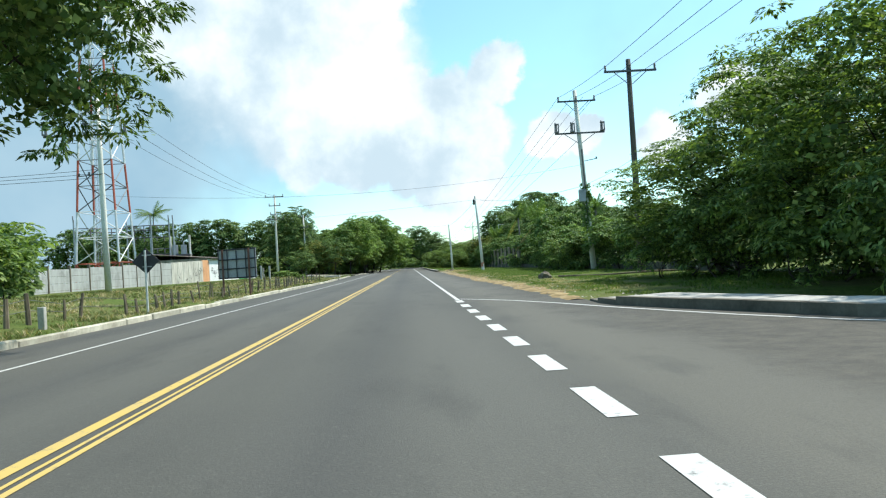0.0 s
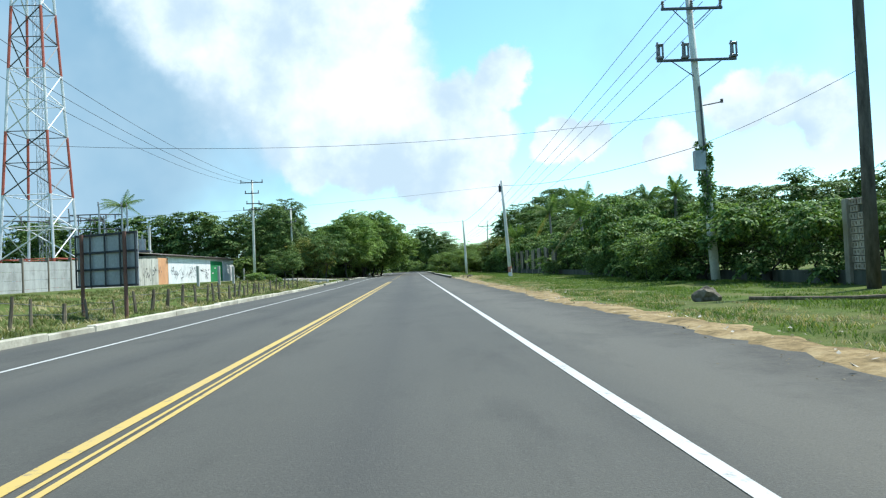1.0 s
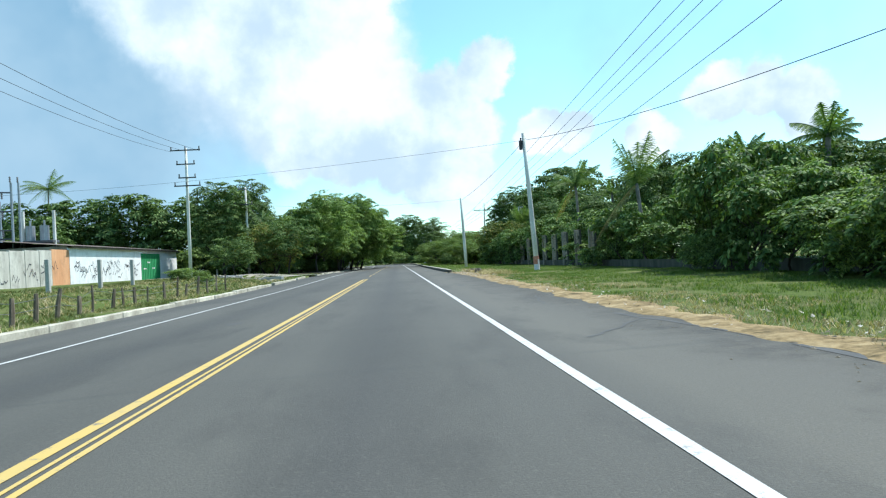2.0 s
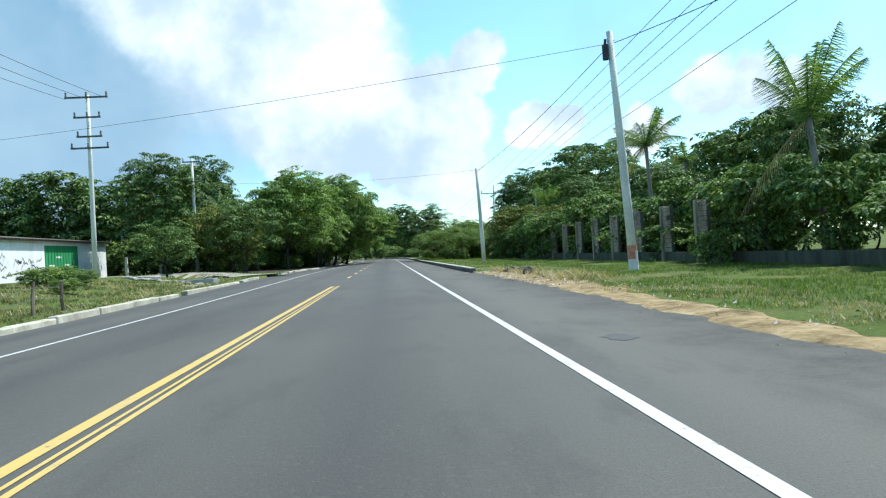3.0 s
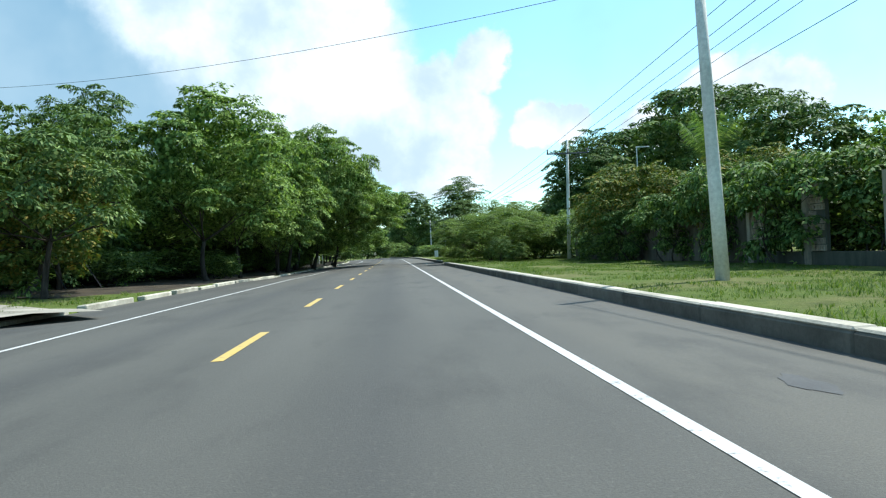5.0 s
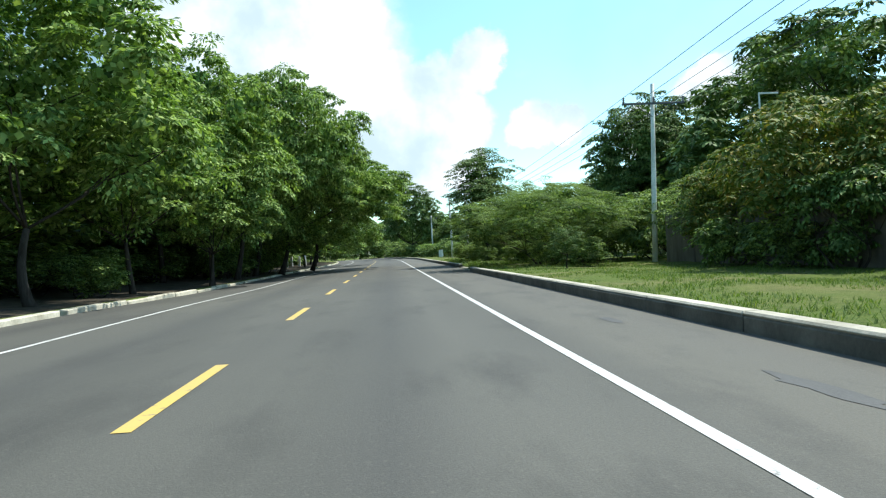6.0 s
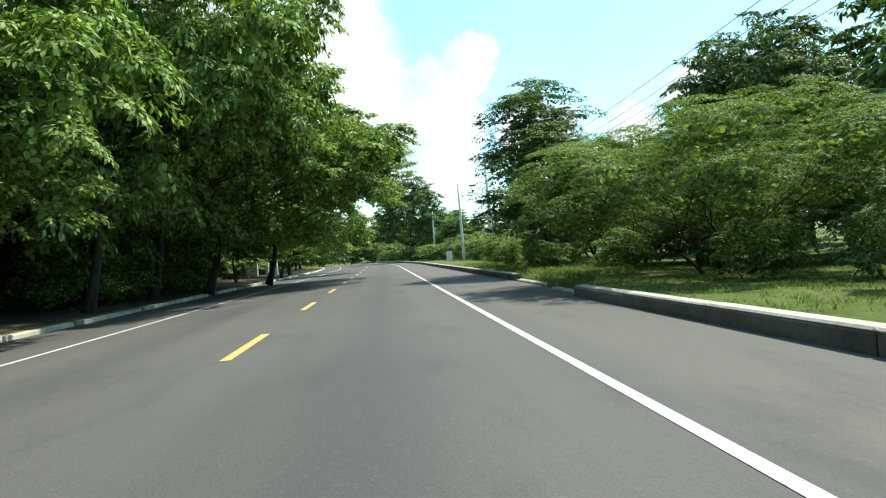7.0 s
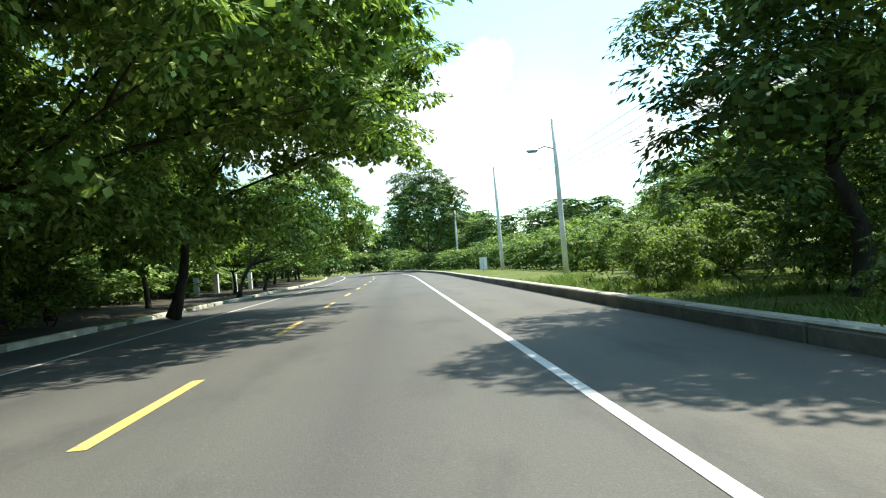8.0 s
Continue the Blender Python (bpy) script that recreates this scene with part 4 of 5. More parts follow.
for i in range(12):
    grow("shrub", 18.6 + 0.9 * math.sin(2.3 * i), 86.0 + 2.9 * i, 0.85, 0.62)
grow("broad", 25.3, 119.4, 0.62, 0.6)
grow("broad2", 26.0, 138, 0.72, 0.6)
grow("yellow", 17.4, 134.0, 1.0, 1.0)
grow("yellow", 17.8, 140.2, 0.8, 0.85)
grow("yellow", 18.6, 122.6, 0.8, 0.85)
grow("flat", 34.5, 163, 1.05, 1.1)
grow("flat", 29, 150, 0.95, 0.9)
for x, y, s, z in ((25.4, 173, 0.92, 1.0), (27.5, 158, 0.85, 0.85), (30, 175, 1.0, 0.95), (37, 150, 1.0, 0.42), (41, 135, 1.0, 0.4), (24.5, 181, 0.8, 0.6)):
    grow("mango", x, y, s, z)
grow("fine", 10.2, 148.0, 0.88, 0.63, 20)
grow("young", 9.5, 140.6, 0.28, 0.33)
grow("fine", 14.8, 155.0, 0.8, 0.6, 130)
grow("dark", 8.9, 161.0, 1.22, 0.89, 70)
grow("fine_tall", 18.6, 143.5, 0.7, 0.5)
grow("fine_tall", 13.8, 163.5, 0.8, 0.68)
grow("fine_tall", 14.8, 171, 0.8, 0.64)
for x, y, s in ((7.9, 166.0, 0.42), (8.6, 170.0, 0.5), (9.6, 162.5, 0.5), (10.4, 167.5, 0.6), (8.3, 158.5, 0.35), (11.5, 172.5, 0.75), (14.2, 177, 0.85), (13.5, 152.5, 0.6), (19.0, 148.5, 1.1), (18.6, 152.5, 1.2), (20.4, 156.5, 1.3), (17.6, 160.5, 1.2), (15.5, 157.5, 0.8), (13.2, 159.5, 0.7), (9.9, 154.2, 0.4), (9.8, 145.6, 0.38), (11.2, 143.4, 0.4)):
    grow("shrub", x, y, s)
for x, y, s, z in ((17, 181, 0.8, 0.62), (20, 188, 0.9, 0.66), (19, 196, 0.8, 0.5)):
    grow("fine_tall", x, y, s, z)
for x, y, s in ((13.2, 190, 0.7), (13.8, 196, 0.8), (12.6, 203, 0.7), (13.2, 210, 0.8), (11.9, 216, 0.7), (15.5, 202, 1.0), (11.6, 222, 0.8), (14.5, 230, 1.1), (16.5, 218, 1.1), (18.5, 208, 1.2)):
    grow("shrub", x, y, s)
for x, y, s in ((15.3, 137.8, 0.55), (15.4, 134.2, 0.5), (14.4, 52.5, 0.72), (14.6, 56.2, 0.6), (15.0, 66, 0.5), (15.2, 84, 0.4)):
    grow("shrub", x, y, s)
# where the road bends away
grow("mango", 6.9, 252, 1.08, 1.04, 15)
grow("broad2", 13.5, 264, 0.9, 0.85)
grow("broad", 9.5, 272, 0.9, 0.8)
for x, y, s, z in ((16, 248, 0.8, 0.5), (-6, 308, 1.0, 0.8), (4, 306, 1.0, 0.84), (15, 276, 1.0, 0.7), (26, 252, 1.0, 0.62), (25, 232, 0.9, 0.52), (-18, 274, 1.0, 0.7), (-27, 264, 1.0, 0.7), (-20, 290, 1.0, 0.8), (35, 225, 1.0, 0.66), (37, 205, 1.0, 0.72), (35, 188, 1.0, 0.76)):
    grow("mango", x, y, s, z, group=WOODS)
for i in range(26):
    grow("shrub", -40 + 4.2 * i, 300 + 3 * math.sin(i * 1.7), 1.5, 1.3)
for i, (x, y) in enumerate(((9.5, 234), (9.0, 240), (8.2, 247), (7.2, 254), (6.4, 262), (5.4, 269), (4.0, 277), (9.6, 228), (-20, 248), (-24, 252), (3.0, 285))):
    grow("shrub", x, y, 0.9, 0.7)

# far woods all round the horizon
r = np.random.RandomState(40)
far_lobes = []
for i in range(230):
    a = r.uniform(0, 2 * math.pi)
    d = r.uniform(330, 420)
    far_lobes.append((d * math.cos(a), 120 + d * math.sin(a), r.uniform(3, 6), r.uniform(10, 20), r.uniform(10, 20), r.uniform(6, 10)))
p, o = lobed_points(r, far_lobes, 9000, 0.05)
woods = new("far_woods", quads_mesh("far_woods", leaf_quads(r, p, o, 3.0, 2.2, 3.0, 4), L_MANGO))
tagged(woods, "distant belt of green woods along the horizon", "woods", "", "stuff")


def palm(name, seed, height, lean, fronds, length, label, dead=0, low=-0.15):
    r = np.random.RandomState(seed)
    ob = thing(name, (0, 0, 0), label, "palm")
    top = Vector((lean, 0.2, height))
    pts = [Vector((lean * (k / 7) ** 1.6, 0.2 * k / 7, -0.2 + (height + 0.2) * k / 7)) for k in range(8)]
    part("trunk", tube(pts, [0.2, 0.15, 0.13, 0.12, 0.12, 0.115, 0.11, 0.12], 9), M_PALM_BARK, ob, smooth=True)
    for i in range(fronds + dead):
        a = 2.4 * i + r.uniform(-0.3, 0.3)
        old = i >= fronds
        lift = -0.7 if old else r.uniform(low, 1.3)
        out = Vector((math.cos(a), math.sin(a), 0))
        L = length * r.uniform(0.85, 1.1)
        spine = []
        for k in range(10):
            s = k / 9
            sag = (0.42 - 0.12 * max(0, lift)) * (0.5 if old else 1.0)
            spine.append(top + out * (L * s * math.cos(lift) * (1 - 0.1 * s)) + Vector((0, 0, L * (s * math.sin(lift) - sag * s * s))))
        quads = []
        for k in range(1, 10):
            for h in range(5):
                s = (k - 1 + h / 5) / 9
                base = spine[k - 1].lerp(spine[k], h / 5)
                way = (spine[k] - spine[k - 1]).normalized()
                across = way.cross(Vector((0, 0, 1))).normalized()
                size = L * 0.2 * math.sin(math.pi * min(1, 0.18 + 0.8 * s)) + 0.08
                for sign in (-1, 1):
                    d = (across * sign * 0.8 + way * 0.65 + Vector((0, 0, -0.85 + r.uniform(-0.3, 0.3)))).normalized()
                    wide = way * 0.024
                    quads.append((base - wide, base + wide, base + d * size + wide * 0.2, base + d * size * 0.98 - wide * 0.2))
        mat = L_DRY if old else L_PALM
        f = part("frond", quads_mesh("frond", np.array([[tuple(v) for v in q] for q in quads]), mat), mat, ob, "dry yellow frond" if old else "")
        part("midrib", tube(spine, [0.035 * (1 - 0.09 * k) for k in range(10)], 4), mat, f)
    return ob


for seed, x, y, h, lean, n, L, dead in ((21, 17.8, 80.3, 5.2, 0.3, 11, 4.2, 1), (22, 18.5, 98.2, 7.0, 0.2, 18, 3.5, 1), (23, 18.5, 127.3, 5.0, -0.1, 13, 3.7, 1), (24, 20.5, 66, 5.5, 0.2, 15, 2.0, 0), (25, 21.5, 75, 6.0, 0.2, 15, 2.1, 0),
                                        (26, -50, 146, 14.6, 0.4, 17, 4.6, 0), (27, -15.8, 131.5, 7.2, 0.3, 12, 2.6, 4), (28, 23.5, 104, 6.6, 0.1, 12, 2.2, 0)):
    p = palm("coconut_palm", seed, h, lean, n, L, "coconut palm with arching green fronds", dead, 0.75 if seed in (21, 23) else -0.35)
    p.matrix_basis = pose(x, y, land_z(x, y), 0, 0, seed * 40)

# ---- poles and lines ----


def insulator(x, y, z, h=0.3):
    """A stacked-disc insulator standing at x, y, z."""
    pts, rad = [], []
    for k in range(7):
        pts.append((x, y, z + h * k / 6))
        rad.append(0.075 if k % 2 else 0.04)
    return tube(pts, rad, 8)


def cutout(x, y, z):
    """A fuse cutout: bracket, body and slanted tube."""
    return joined(tube([(x, y, z), (x, y, z + 0.62)], 0.05, 6), tube([(x - 0.13, y - 0.1, z + 0.1), (x - 0.1, y - 0.1, z + 0.72)], 0.045, 6), tube([(x + 0.12, y - 0.1, z + 0.1), (x + 0.12, y - 0.1, z + 0.66)], 0.045, 6),
                  box(x - 0.16, x + 0.16, y - 0.14, y + 0.06, z + 0.02, z + 0.12, 0.01), box(x - 0.14, x + 0.16, y - 0.14, y + 0.04, z + 0.58, z + 0.66, 0.01))


def pole(x, y, base, top, radius, mat, label, lean=(0.0, 0.0), arms=(), cutouts=(), brace=True, group="power poles"):
    """A tapered pole with crossarms: arms are rows of height, reach to the left and to the right."""
    ob = thing("power_pole", (x, y, base), label, "power pole", group)
    h = top - base
    at = lambda z: (lean[0] * z / h, lean[1] * z / h, z)  # noqa: E731
    part("shaft", tube([at(-0.4), at(h * 0.33), at(h * 0.66), at(h)], [radius, radius * 0.9, radius * 0.78, radius * 0.66], 12), mat, ob, smooth=True)
    for z, left, right in arms:
        cx, cy, cz = at(z - base)
        arm = part("crossarm", box(cx - left, cx + right, cy - radius - 0.1, cy - radius, cz - 0.055, cz + 0.055, 0.008), M_DARK_STEEL, ob)
        if brace:
            for s, reach in ((-1, left), (1, right)):
                if reach > 0.5:
                    part("brace", tube([(cx + s * reach * 0.62, cy - radius - 0.05, cz - 0.05), (cx + s * radius * 0.6, cy - radius * 0.8, cz - 0.7)], 0.022, 5), M_DARK_STEEL, arm)
        if (z, left, right) in cutouts:
            for k in (-left + 0.12, -left * 0.12 - 0.3, right - 0.14):
                part("fuse_cutout", cutout(cx + k, cy - radius - 0.05, cz + 0.05), M_CERAMIC, arm)
        else:
            for k in (-left + 0.08, right - 0.08) + ((0.0,) if left > 0.8 else ()):
                part("insulator", insulator(cx + k, cy - radius - 0.05, cz + 0.055), M_CERAMIC, arm)
    return ob


pole(15.0, 37.3, 0.0, 11.6, 0.19, M_POLE_DARK, "tall dark creosoted timber power pole with one crossarm", (0.05, 0), ((10.9, 1.45, 1.45),))
pA = pole(15.25, 48.0, 0.0, 12.6, 0.2, M_POLE, "tall concrete power pole with two crossarms, fuse cutouts and climbing vines", (-0.55, 0),
          ((11.8, 1.35, 1.35), (9.55, 1.75, 1.75)), ((9.55, 1.75, 1.75),))
part("meter_box", box(-0.75, -0.28, -0.35, -0.05, 4.75, 5.6, 0.02), M_STEEL, pA, "grey steel meter box")
part("conduit", tube([(-0.22, -0.2, 3.2), (-0.35, -0.22, 8.4)], 0.045, 6), M_DARK_STEEL, pA, "dark conduit up the pole")
part("step_bracket", joined(tube([(-0.2, 0, 7.6), (0.75, 0, 7.75)], 0.03, 5), insulator(0.7, 0, 7.7, 0.18)), M_DARK_STEEL, pA, "short side bracket")
r = np.random.RandomState(71)
vz = r.uniform(2.4, 6.0, 190)
va = r.uniform(0, 6.3, 190)
vine_p = np.stack([-0.55 * vz / 12.6 + 0.27 * np.cos(va), 0.27 * np.sin(va), vz], 1)
part("climbing_vine", quads_mesh("climbing_vine", leaf_quads(r, vine_p, np.stack([np.cos(va), np.sin(va), 0 * va], 1), 0.17, 0.11, 0.15, 7), L_VINE), L_VINE, pA, "green leafy vine climbing the pole")
pB = pole(11.03, 81.3, -0.05, 8.75, 0.17, M_POLE, "slender concrete pole with a rust red band at its foot", (-0.42, 0))
part("painted_band", tube([(-0.01, 0, 0.0), (-0.03, 0, 0.75)], [0.178, 0.174], 12), M_WHITE_PAINT, pB, "white painted band")
part("painted_band", tube([(-0.033, 0, 0.45), (-0.045, 0, 0.95)], [0.181, 0.177], 12), M_BAND, pB, "flaking rust red band")
part("transformer", joined(tube([(-0.62, -0.05, 7.75), (-0.62, -0.05, 8.3)], [0.11, 0.12], 10), tube([(-0.62, -0.05, 8.3), (-0.6, -0.05, 8.5)], 0.05, 6), tube([(-0.62, -0.05, 8.1), (-0.38, 0, 8.1)], 0.025, 5)), M_SIGN_DARK, pB, "small dark cable housing")
pole(9.05, 106.8, 0.05, 7.0, 0.16, M_POLE, "slender concrete pole beside the kerb", (-0.18, 0))
pole(16.2, 147.8, -0.1, 9.55, 0.15, M_POLE, "concrete power pole with one crossarm before the block wall", (0.35, 0), ((8.45, 1.75, 1.7),))
pE = pole(10.3, 184.3, 0.05, 7.6, 0.14, M_POLE, "grey concrete pole with a street lamp arm", (-0.1, 0))
lamp = part("lamp_arm", tube([(-0.1, 0, 6.1), (-0.6, 0, 6.25), (-1.0, -0.1, 6.1)], 0.03, 6), M_DARK_STEEL, pE, "street lamp arm")
part("lamp_head", joined(box(-1.5, -0.95, -0.2, 0.0, 6.0, 6.12, 0.03), box(-1.44, -1.02, -0.17, -0.03, 5.96, 6.0, 0.01)), M_STEEL, lamp, "grey lamp head")
pole(10.8, 208.0, 0.0, 8.6, 0.16, M_POLE, "slender concrete pole beside the far kerb", (-0.1, 0))
pole(10.5, 246.0, 0.0, 8.0, 0.16, M_POLE, "far concrete power pole with one crossarm", (0, 0), ((7.4, 1.1, 1.1),))
pN = pole(-16.0, 43.3, 0.7, 12.45, 0.19, M_POLE, "pale concrete power pole with crossarms and fuse cutouts", (-0.1, 0), ((12.1, 1.25, 1.25), (10.2, 3.2, 1.75)), ((10.2, 3.2, 1.75),))
part("side_bracket", joined(tube([(-1.4, -0.2, 7.0), (0.1, -0.2, 7.1)], 0.03, 5), insulator(-1.3, -0.2, 7.0, 0.2), insulator(-0.7, -0.2, 7.05, 0.2)), M_DARK_STEEL, pN, "short bracket with insulators")
pole(-16.9, 103.4, 0.72, 12.6, 0.165, M_POLE, "pale concrete power pole with stacked crossarms before the white wall", (0.1, 0),
          ((12.4, 1.35, 1.35), (11.1, 0.85, 0.85), (9.85, 0.7, 0.9), (9.1, 1.1, 1.3)), (), False)
pM = pole(-15.6, 122.8, 0.4, 11.0, 0.17, M_POLE, "concrete power pole among the trees", (0, 0), ((10.75, 0.8, 0.8), (8.9, 1.3, 0.8)), (), False)
part("guy_wire", tube([(0.1, 0, 8.6), (6.2, -2.5, 0.0)], 0.02, 4), M_CABLE, pM, "slanting guy wire")
part("guy_wire", tube([(0.1, 0, 7.4), (5.0, -2.8, 0.0)], 0.02, 4), M_CABLE, pM, "slanting guy wire")


def power_line(a, b, sag, radius=0.014, n=18):
    a, b = Vector(a), Vector(b)
    pts = [a.lerp(b, k / n) - Vector((0, 0, 4 * sag * (k / n) * (1 - k / n))) for k in range(n + 1)]
    ob = new("power_line", mesh_of("power_line", tube(pts, radius, 5), M_CABLE))
    return tagged(ob, "thin black overhead cable hung between poles", "power line", "overhead cables")


power_line((14.95, 47.8, 7.35), (-16.2, 43.2, 6.5), 0.95, 0.0075)
power_line((15.05, 47.8, 5.9), (10.75, 81.2, 8.3), 0.5, 0.014)
power_line((15.0, 37.2, 6.15), (15.05, 47.8, 5.95), 0.1, 0.009)
power_line((10.75, 81.2, 8.3), (-40, 104.8, 9.2), 0.6, 0.009)
power_line((8.9, 106.8, 6.9), (-15.6, 122.7, 8.95), 0.55, 0.0075)
for dx in (-1.3, -0.3, 0.5, 1.35):
    power_line((14.75 + dx, 47.8, 12.1), (16.4 + dx * 1.2, 147.6, 8.8), 0.35)
    power_line((16.4 + dx * 1.2, 147.6, 8.8), (10.5 + dx * 0.8, 246, 7.7), 1.4)
for dx in (-1.3, 0.0, 1.3):
    power_line((15.0 + dx, 37.1, 11.2), (14.75 + dx, 47.8, 12.1), 0.1)
    power_line((14.9 + dx, -10, 10.9), (15.0 + dx, 37.1, 11.2), 0.5)
    power_line((-16.3 + dx, 43.1, 12.1), (-16.8 + dx, 103.2, 12.3), 1.2)
    power_line((-16.3 + dx, -20, 11.5), (-16.3 + dx, 43.1, 12.1), 1.2)
power_line((14.85, 47.8, 9.2), (17.0, 147.6, 7.9), 0.5)
power_line((10.75, 81.2, 8.4), (8.9, 106.8, 6.8), 0.3)
for k in range(3):
    power_line((-16.3, 43.2, 7.6 + 0.25 * k), (-45, 30 + 2 * k, 7.0 + 0.3 * k), 0.6, 0.014)

# ---- lattice mast and switchyard on the left ----


def lattice(name, x, y, base, height, w0, w1, bays, leg, label, banded):
    ob = thing(name, (x, y, base), label, "lattice tower")
    zs = [height * k / bays for k in range(bays + 1)]
    half = lambda z: (w0 + (w1 - w0) * z / height) / 2  # noqa: E731
    corners = ((-1, -1), (1, -1), (1, 1), (-1, 1))
    for k in range(bays):
        z0, z1 = zs[k], zs[k + 1]
        a, b = half(z0), half(z1)
        colour = M_STEEL if not banded else (M_RED if (k == 0 or k % 4 in (3, 0)) else M_TOWER_WHITE)
        for i, (sx, sy) in enumerate(corners):
            part("leg", tube([(sx * a, sy * a, z0), (sx * b, sy * b, z1)], leg, 6), colour, ob)
            tx, ty = corners[(i + 1) % 4]
            brace_mat = M_STEEL if not banded else (M_RED if k == 0 else M_TOWER_WHITE if k % 4 in (1, 2) else M_DARK_STEEL)
            part("brace", joined(tube([(sx * a, sy * a, z0), (tx * b, ty * b, z1)], leg * 0.45, 4), tube([(tx * a, ty * a, z0), (sx * b, sy * b, z1)], leg * 0.45, 4), tube([(sx * b, sy * b, z1), (tx * b, ty * b, z1)], leg * 0.4, 4)) if not banded else joined(tube([(sx * a, sy * a, z0), (tx * b, ty * b, z1)], leg * 0.5, 4), tube([(sx * b, sy * b, z1), (tx * b, ty * b, z1)], leg * 0.35, 4)), brace_mat, ob)
    return ob


lattice("radio_tower", -38.7, 97.0, 0.5, 52, 5.9, 1.3, 15, 0.15, "tall red and white painted steel lattice radio tower", True)
lattice("radio_mast", -46.5, 113, 0.5, 46, 0.9, 0.9, 26, 0.035, "slim grey steel lattice mast", False)


def switchyard():
    ob = thing("switchyard_frame", (0, 0, 0.7), "grey steel substation gantry of posts, beams and insulators", "substation gantry")
    posts = [(-28.2, 84), (-25.6, 84), (-24.0, 85), (-28.6, 92), (-32, 80), (-23.65, 85.3)]
    for i, (x, y) in enumerate(posts):
        h = 7.3 if i % 3 else 6.8
        part("post", tube([(x, y, -0.3), (x, y, h)], [0.1, 0.08], 8), M_STEEL, ob)
        part("insulator", insulator(x, y - 0.1, h, 0.4), M_CERAMIC, ob)
    for a, b, z in ((0, 1, 6.6), (1, 2, 6.6), (4, 0, 6.4), (0, 3, 6.6), (1, 3, 6.6), (0, 1, 5.3), (1, 2, 5.3), (1, 2, 4.0), (1, 2, 3.4), (4, 0, 6.0), (0, 1, 6.1)):
        (x0, y0), (x1, y1) = posts[a], posts[b]
        part("beam", tube([(x0, y0, z), (x1, y1, z)], 0.055, 5), M_DARK_STEEL, ob)
        for k in (0.3, 0.7):
            part("insulator", insulator(x0 + (x1 - x0) * k, y0 + (y1 - y0) * k, z - 0.45, 0.42), M_CERAMIC, ob)
    for x in (-24.6, -23.6):
        part("transformer_can", joined(tube([(x, 88.5, 3.4), (x, 88.5, 4.5)], 0.32, 12), tube([(x, 88.5, 4.5), (x, 88.5, 4.9)], 0.08, 6)), M_STEEL, ob, "grey transformer can")
    part("platform", box(-25.2, -22.8, 88.0, 89.0, 3.2, 3.4, 0.02), M_DARK_STEEL, ob, "dark transformer platform")
    for x, y in ((-25.1, 88.5), (-22.9, 88.5)):
        part("post", tube([(x, y, -0.3), (x, y, 5.6)], 0.12, 8), M_POLE, ob)
    ob.matrix_basis = Matrix.Translation((-0.66, -8.4, 0.5)) @ Matrix.Diagonal((1.3, 1.3, 1.3, 1))
    return ob


switchyard()

# ---- left wall and low building ----
WALL_X, WALL_Z = -25.5, 0.5
wall_left = thing("boundary_wall", (WALL_X, 0, WALL_Z), "long grey and pale precast concrete boundary wall", "wall")
rng = random.Random(5)
y = 48.0
while y < 94.9:
    pale = y > 82.5
    w = min(2.1 if pale else 3.5, 95.4 - y)
    top = 1.98 + 0.025 * (y - 55) + rng.uniform(-0.02, 0.02)
    mat = M_WALL_PALE if pale else M_WALL_GREY
    if pale:
        part("wall_panel", box(-0.06, 0.06 + rng.uniform(0, 0.01), y + 0.015, y + w - 0.015, -0.3, top, 0.008), mat, wall_left)
        part("wall_post", box(-0.1, 0.1, y - 0.06, y + 0.06, -0.3, top + 0.02, 0.01), M_WALL_PALE, wall_left)
    else:
        for k in range(4):
            z0 = -0.3 + (top + 0.3) * k / 4
            part("wall_panel", box(-0.05, 0.05 + rng.uniform(0, 0.012), y + 0.08, y + w - 0.08, z0 + 0.006, z0 + (top + 0.3) / 4 - 0.006, 0.008), mat, wall_left)
        part("wall_post", box(-0.11, 0.12, y - 0.08, y + 0.08, -0.3, top + 0.25, 0.01), M_STAINED, wall_left)
    y += w
part("painted_panel", box(-0.07, 0.07, 95.4, 98.4, -0.3, 3.05, 0.01), M_WALL_ORANGE, wall_left, "orange painted wall panel")

shed = thing("low_building", (WALL_X, 0, WALL_Z), "long white-painted low building with a rusty sheet roof and wall scrawls", "building")
part("wall", box(-0.1, 0.1, 98.4, 114.8, -0.3, 3.25), M_WALL_WHITE, shed, "white painted front wall")
part("wall", box(-0.1, 0.1, 121.0, 127.0, -0.3, 3.25), M_WALL_WHITE, shed, "white painted front wall")
part("wall", box(-0.1, 0.1, 114.8, 121.0, 2.95, 3.25), M_WALL_WHITE, shed, "white strip above the gate")
gate = part("gate", box(-0.06, 0.04, 114.85, 120.95, -0.25, 2.95), M_WALL_GREEN, shed, "green painted sheet gate")
for k in range(12):
    part("gate_rib", box(0.04, 0.075, 115.0 + 0.52 * k, 115.06 + 0.52 * k, -0.22, 2.92, 0.005), M_WALL_GREEN, gate)
for k, (y0, z) in enumerate(((115.6, 1.2), (118.4, 1.25), (116.9, 1.9))):
    part("gate_scrawl", box(0.042, 0.05, y0, y0 + 0.9, z, z + 0.14), M_WHITE_PAINT, gate, "pale bar of lettering")
part("wall", box(-9.0, -0.1, 126.8, 127.0, -0.3, 3.4), M_WALL_WHITE, shed, "white end wall")
part("wall", box(-9.0, -8.8, 98.4, 126.8, -0.3, 4.3), M_BLOCK, shed, "plain back wall")
part("wall", box(-8.8, -0.1, 98.4, 98.6, -0.3, 3.4), M_BLOCK, shed, "plain end wall")
roof_profile = []
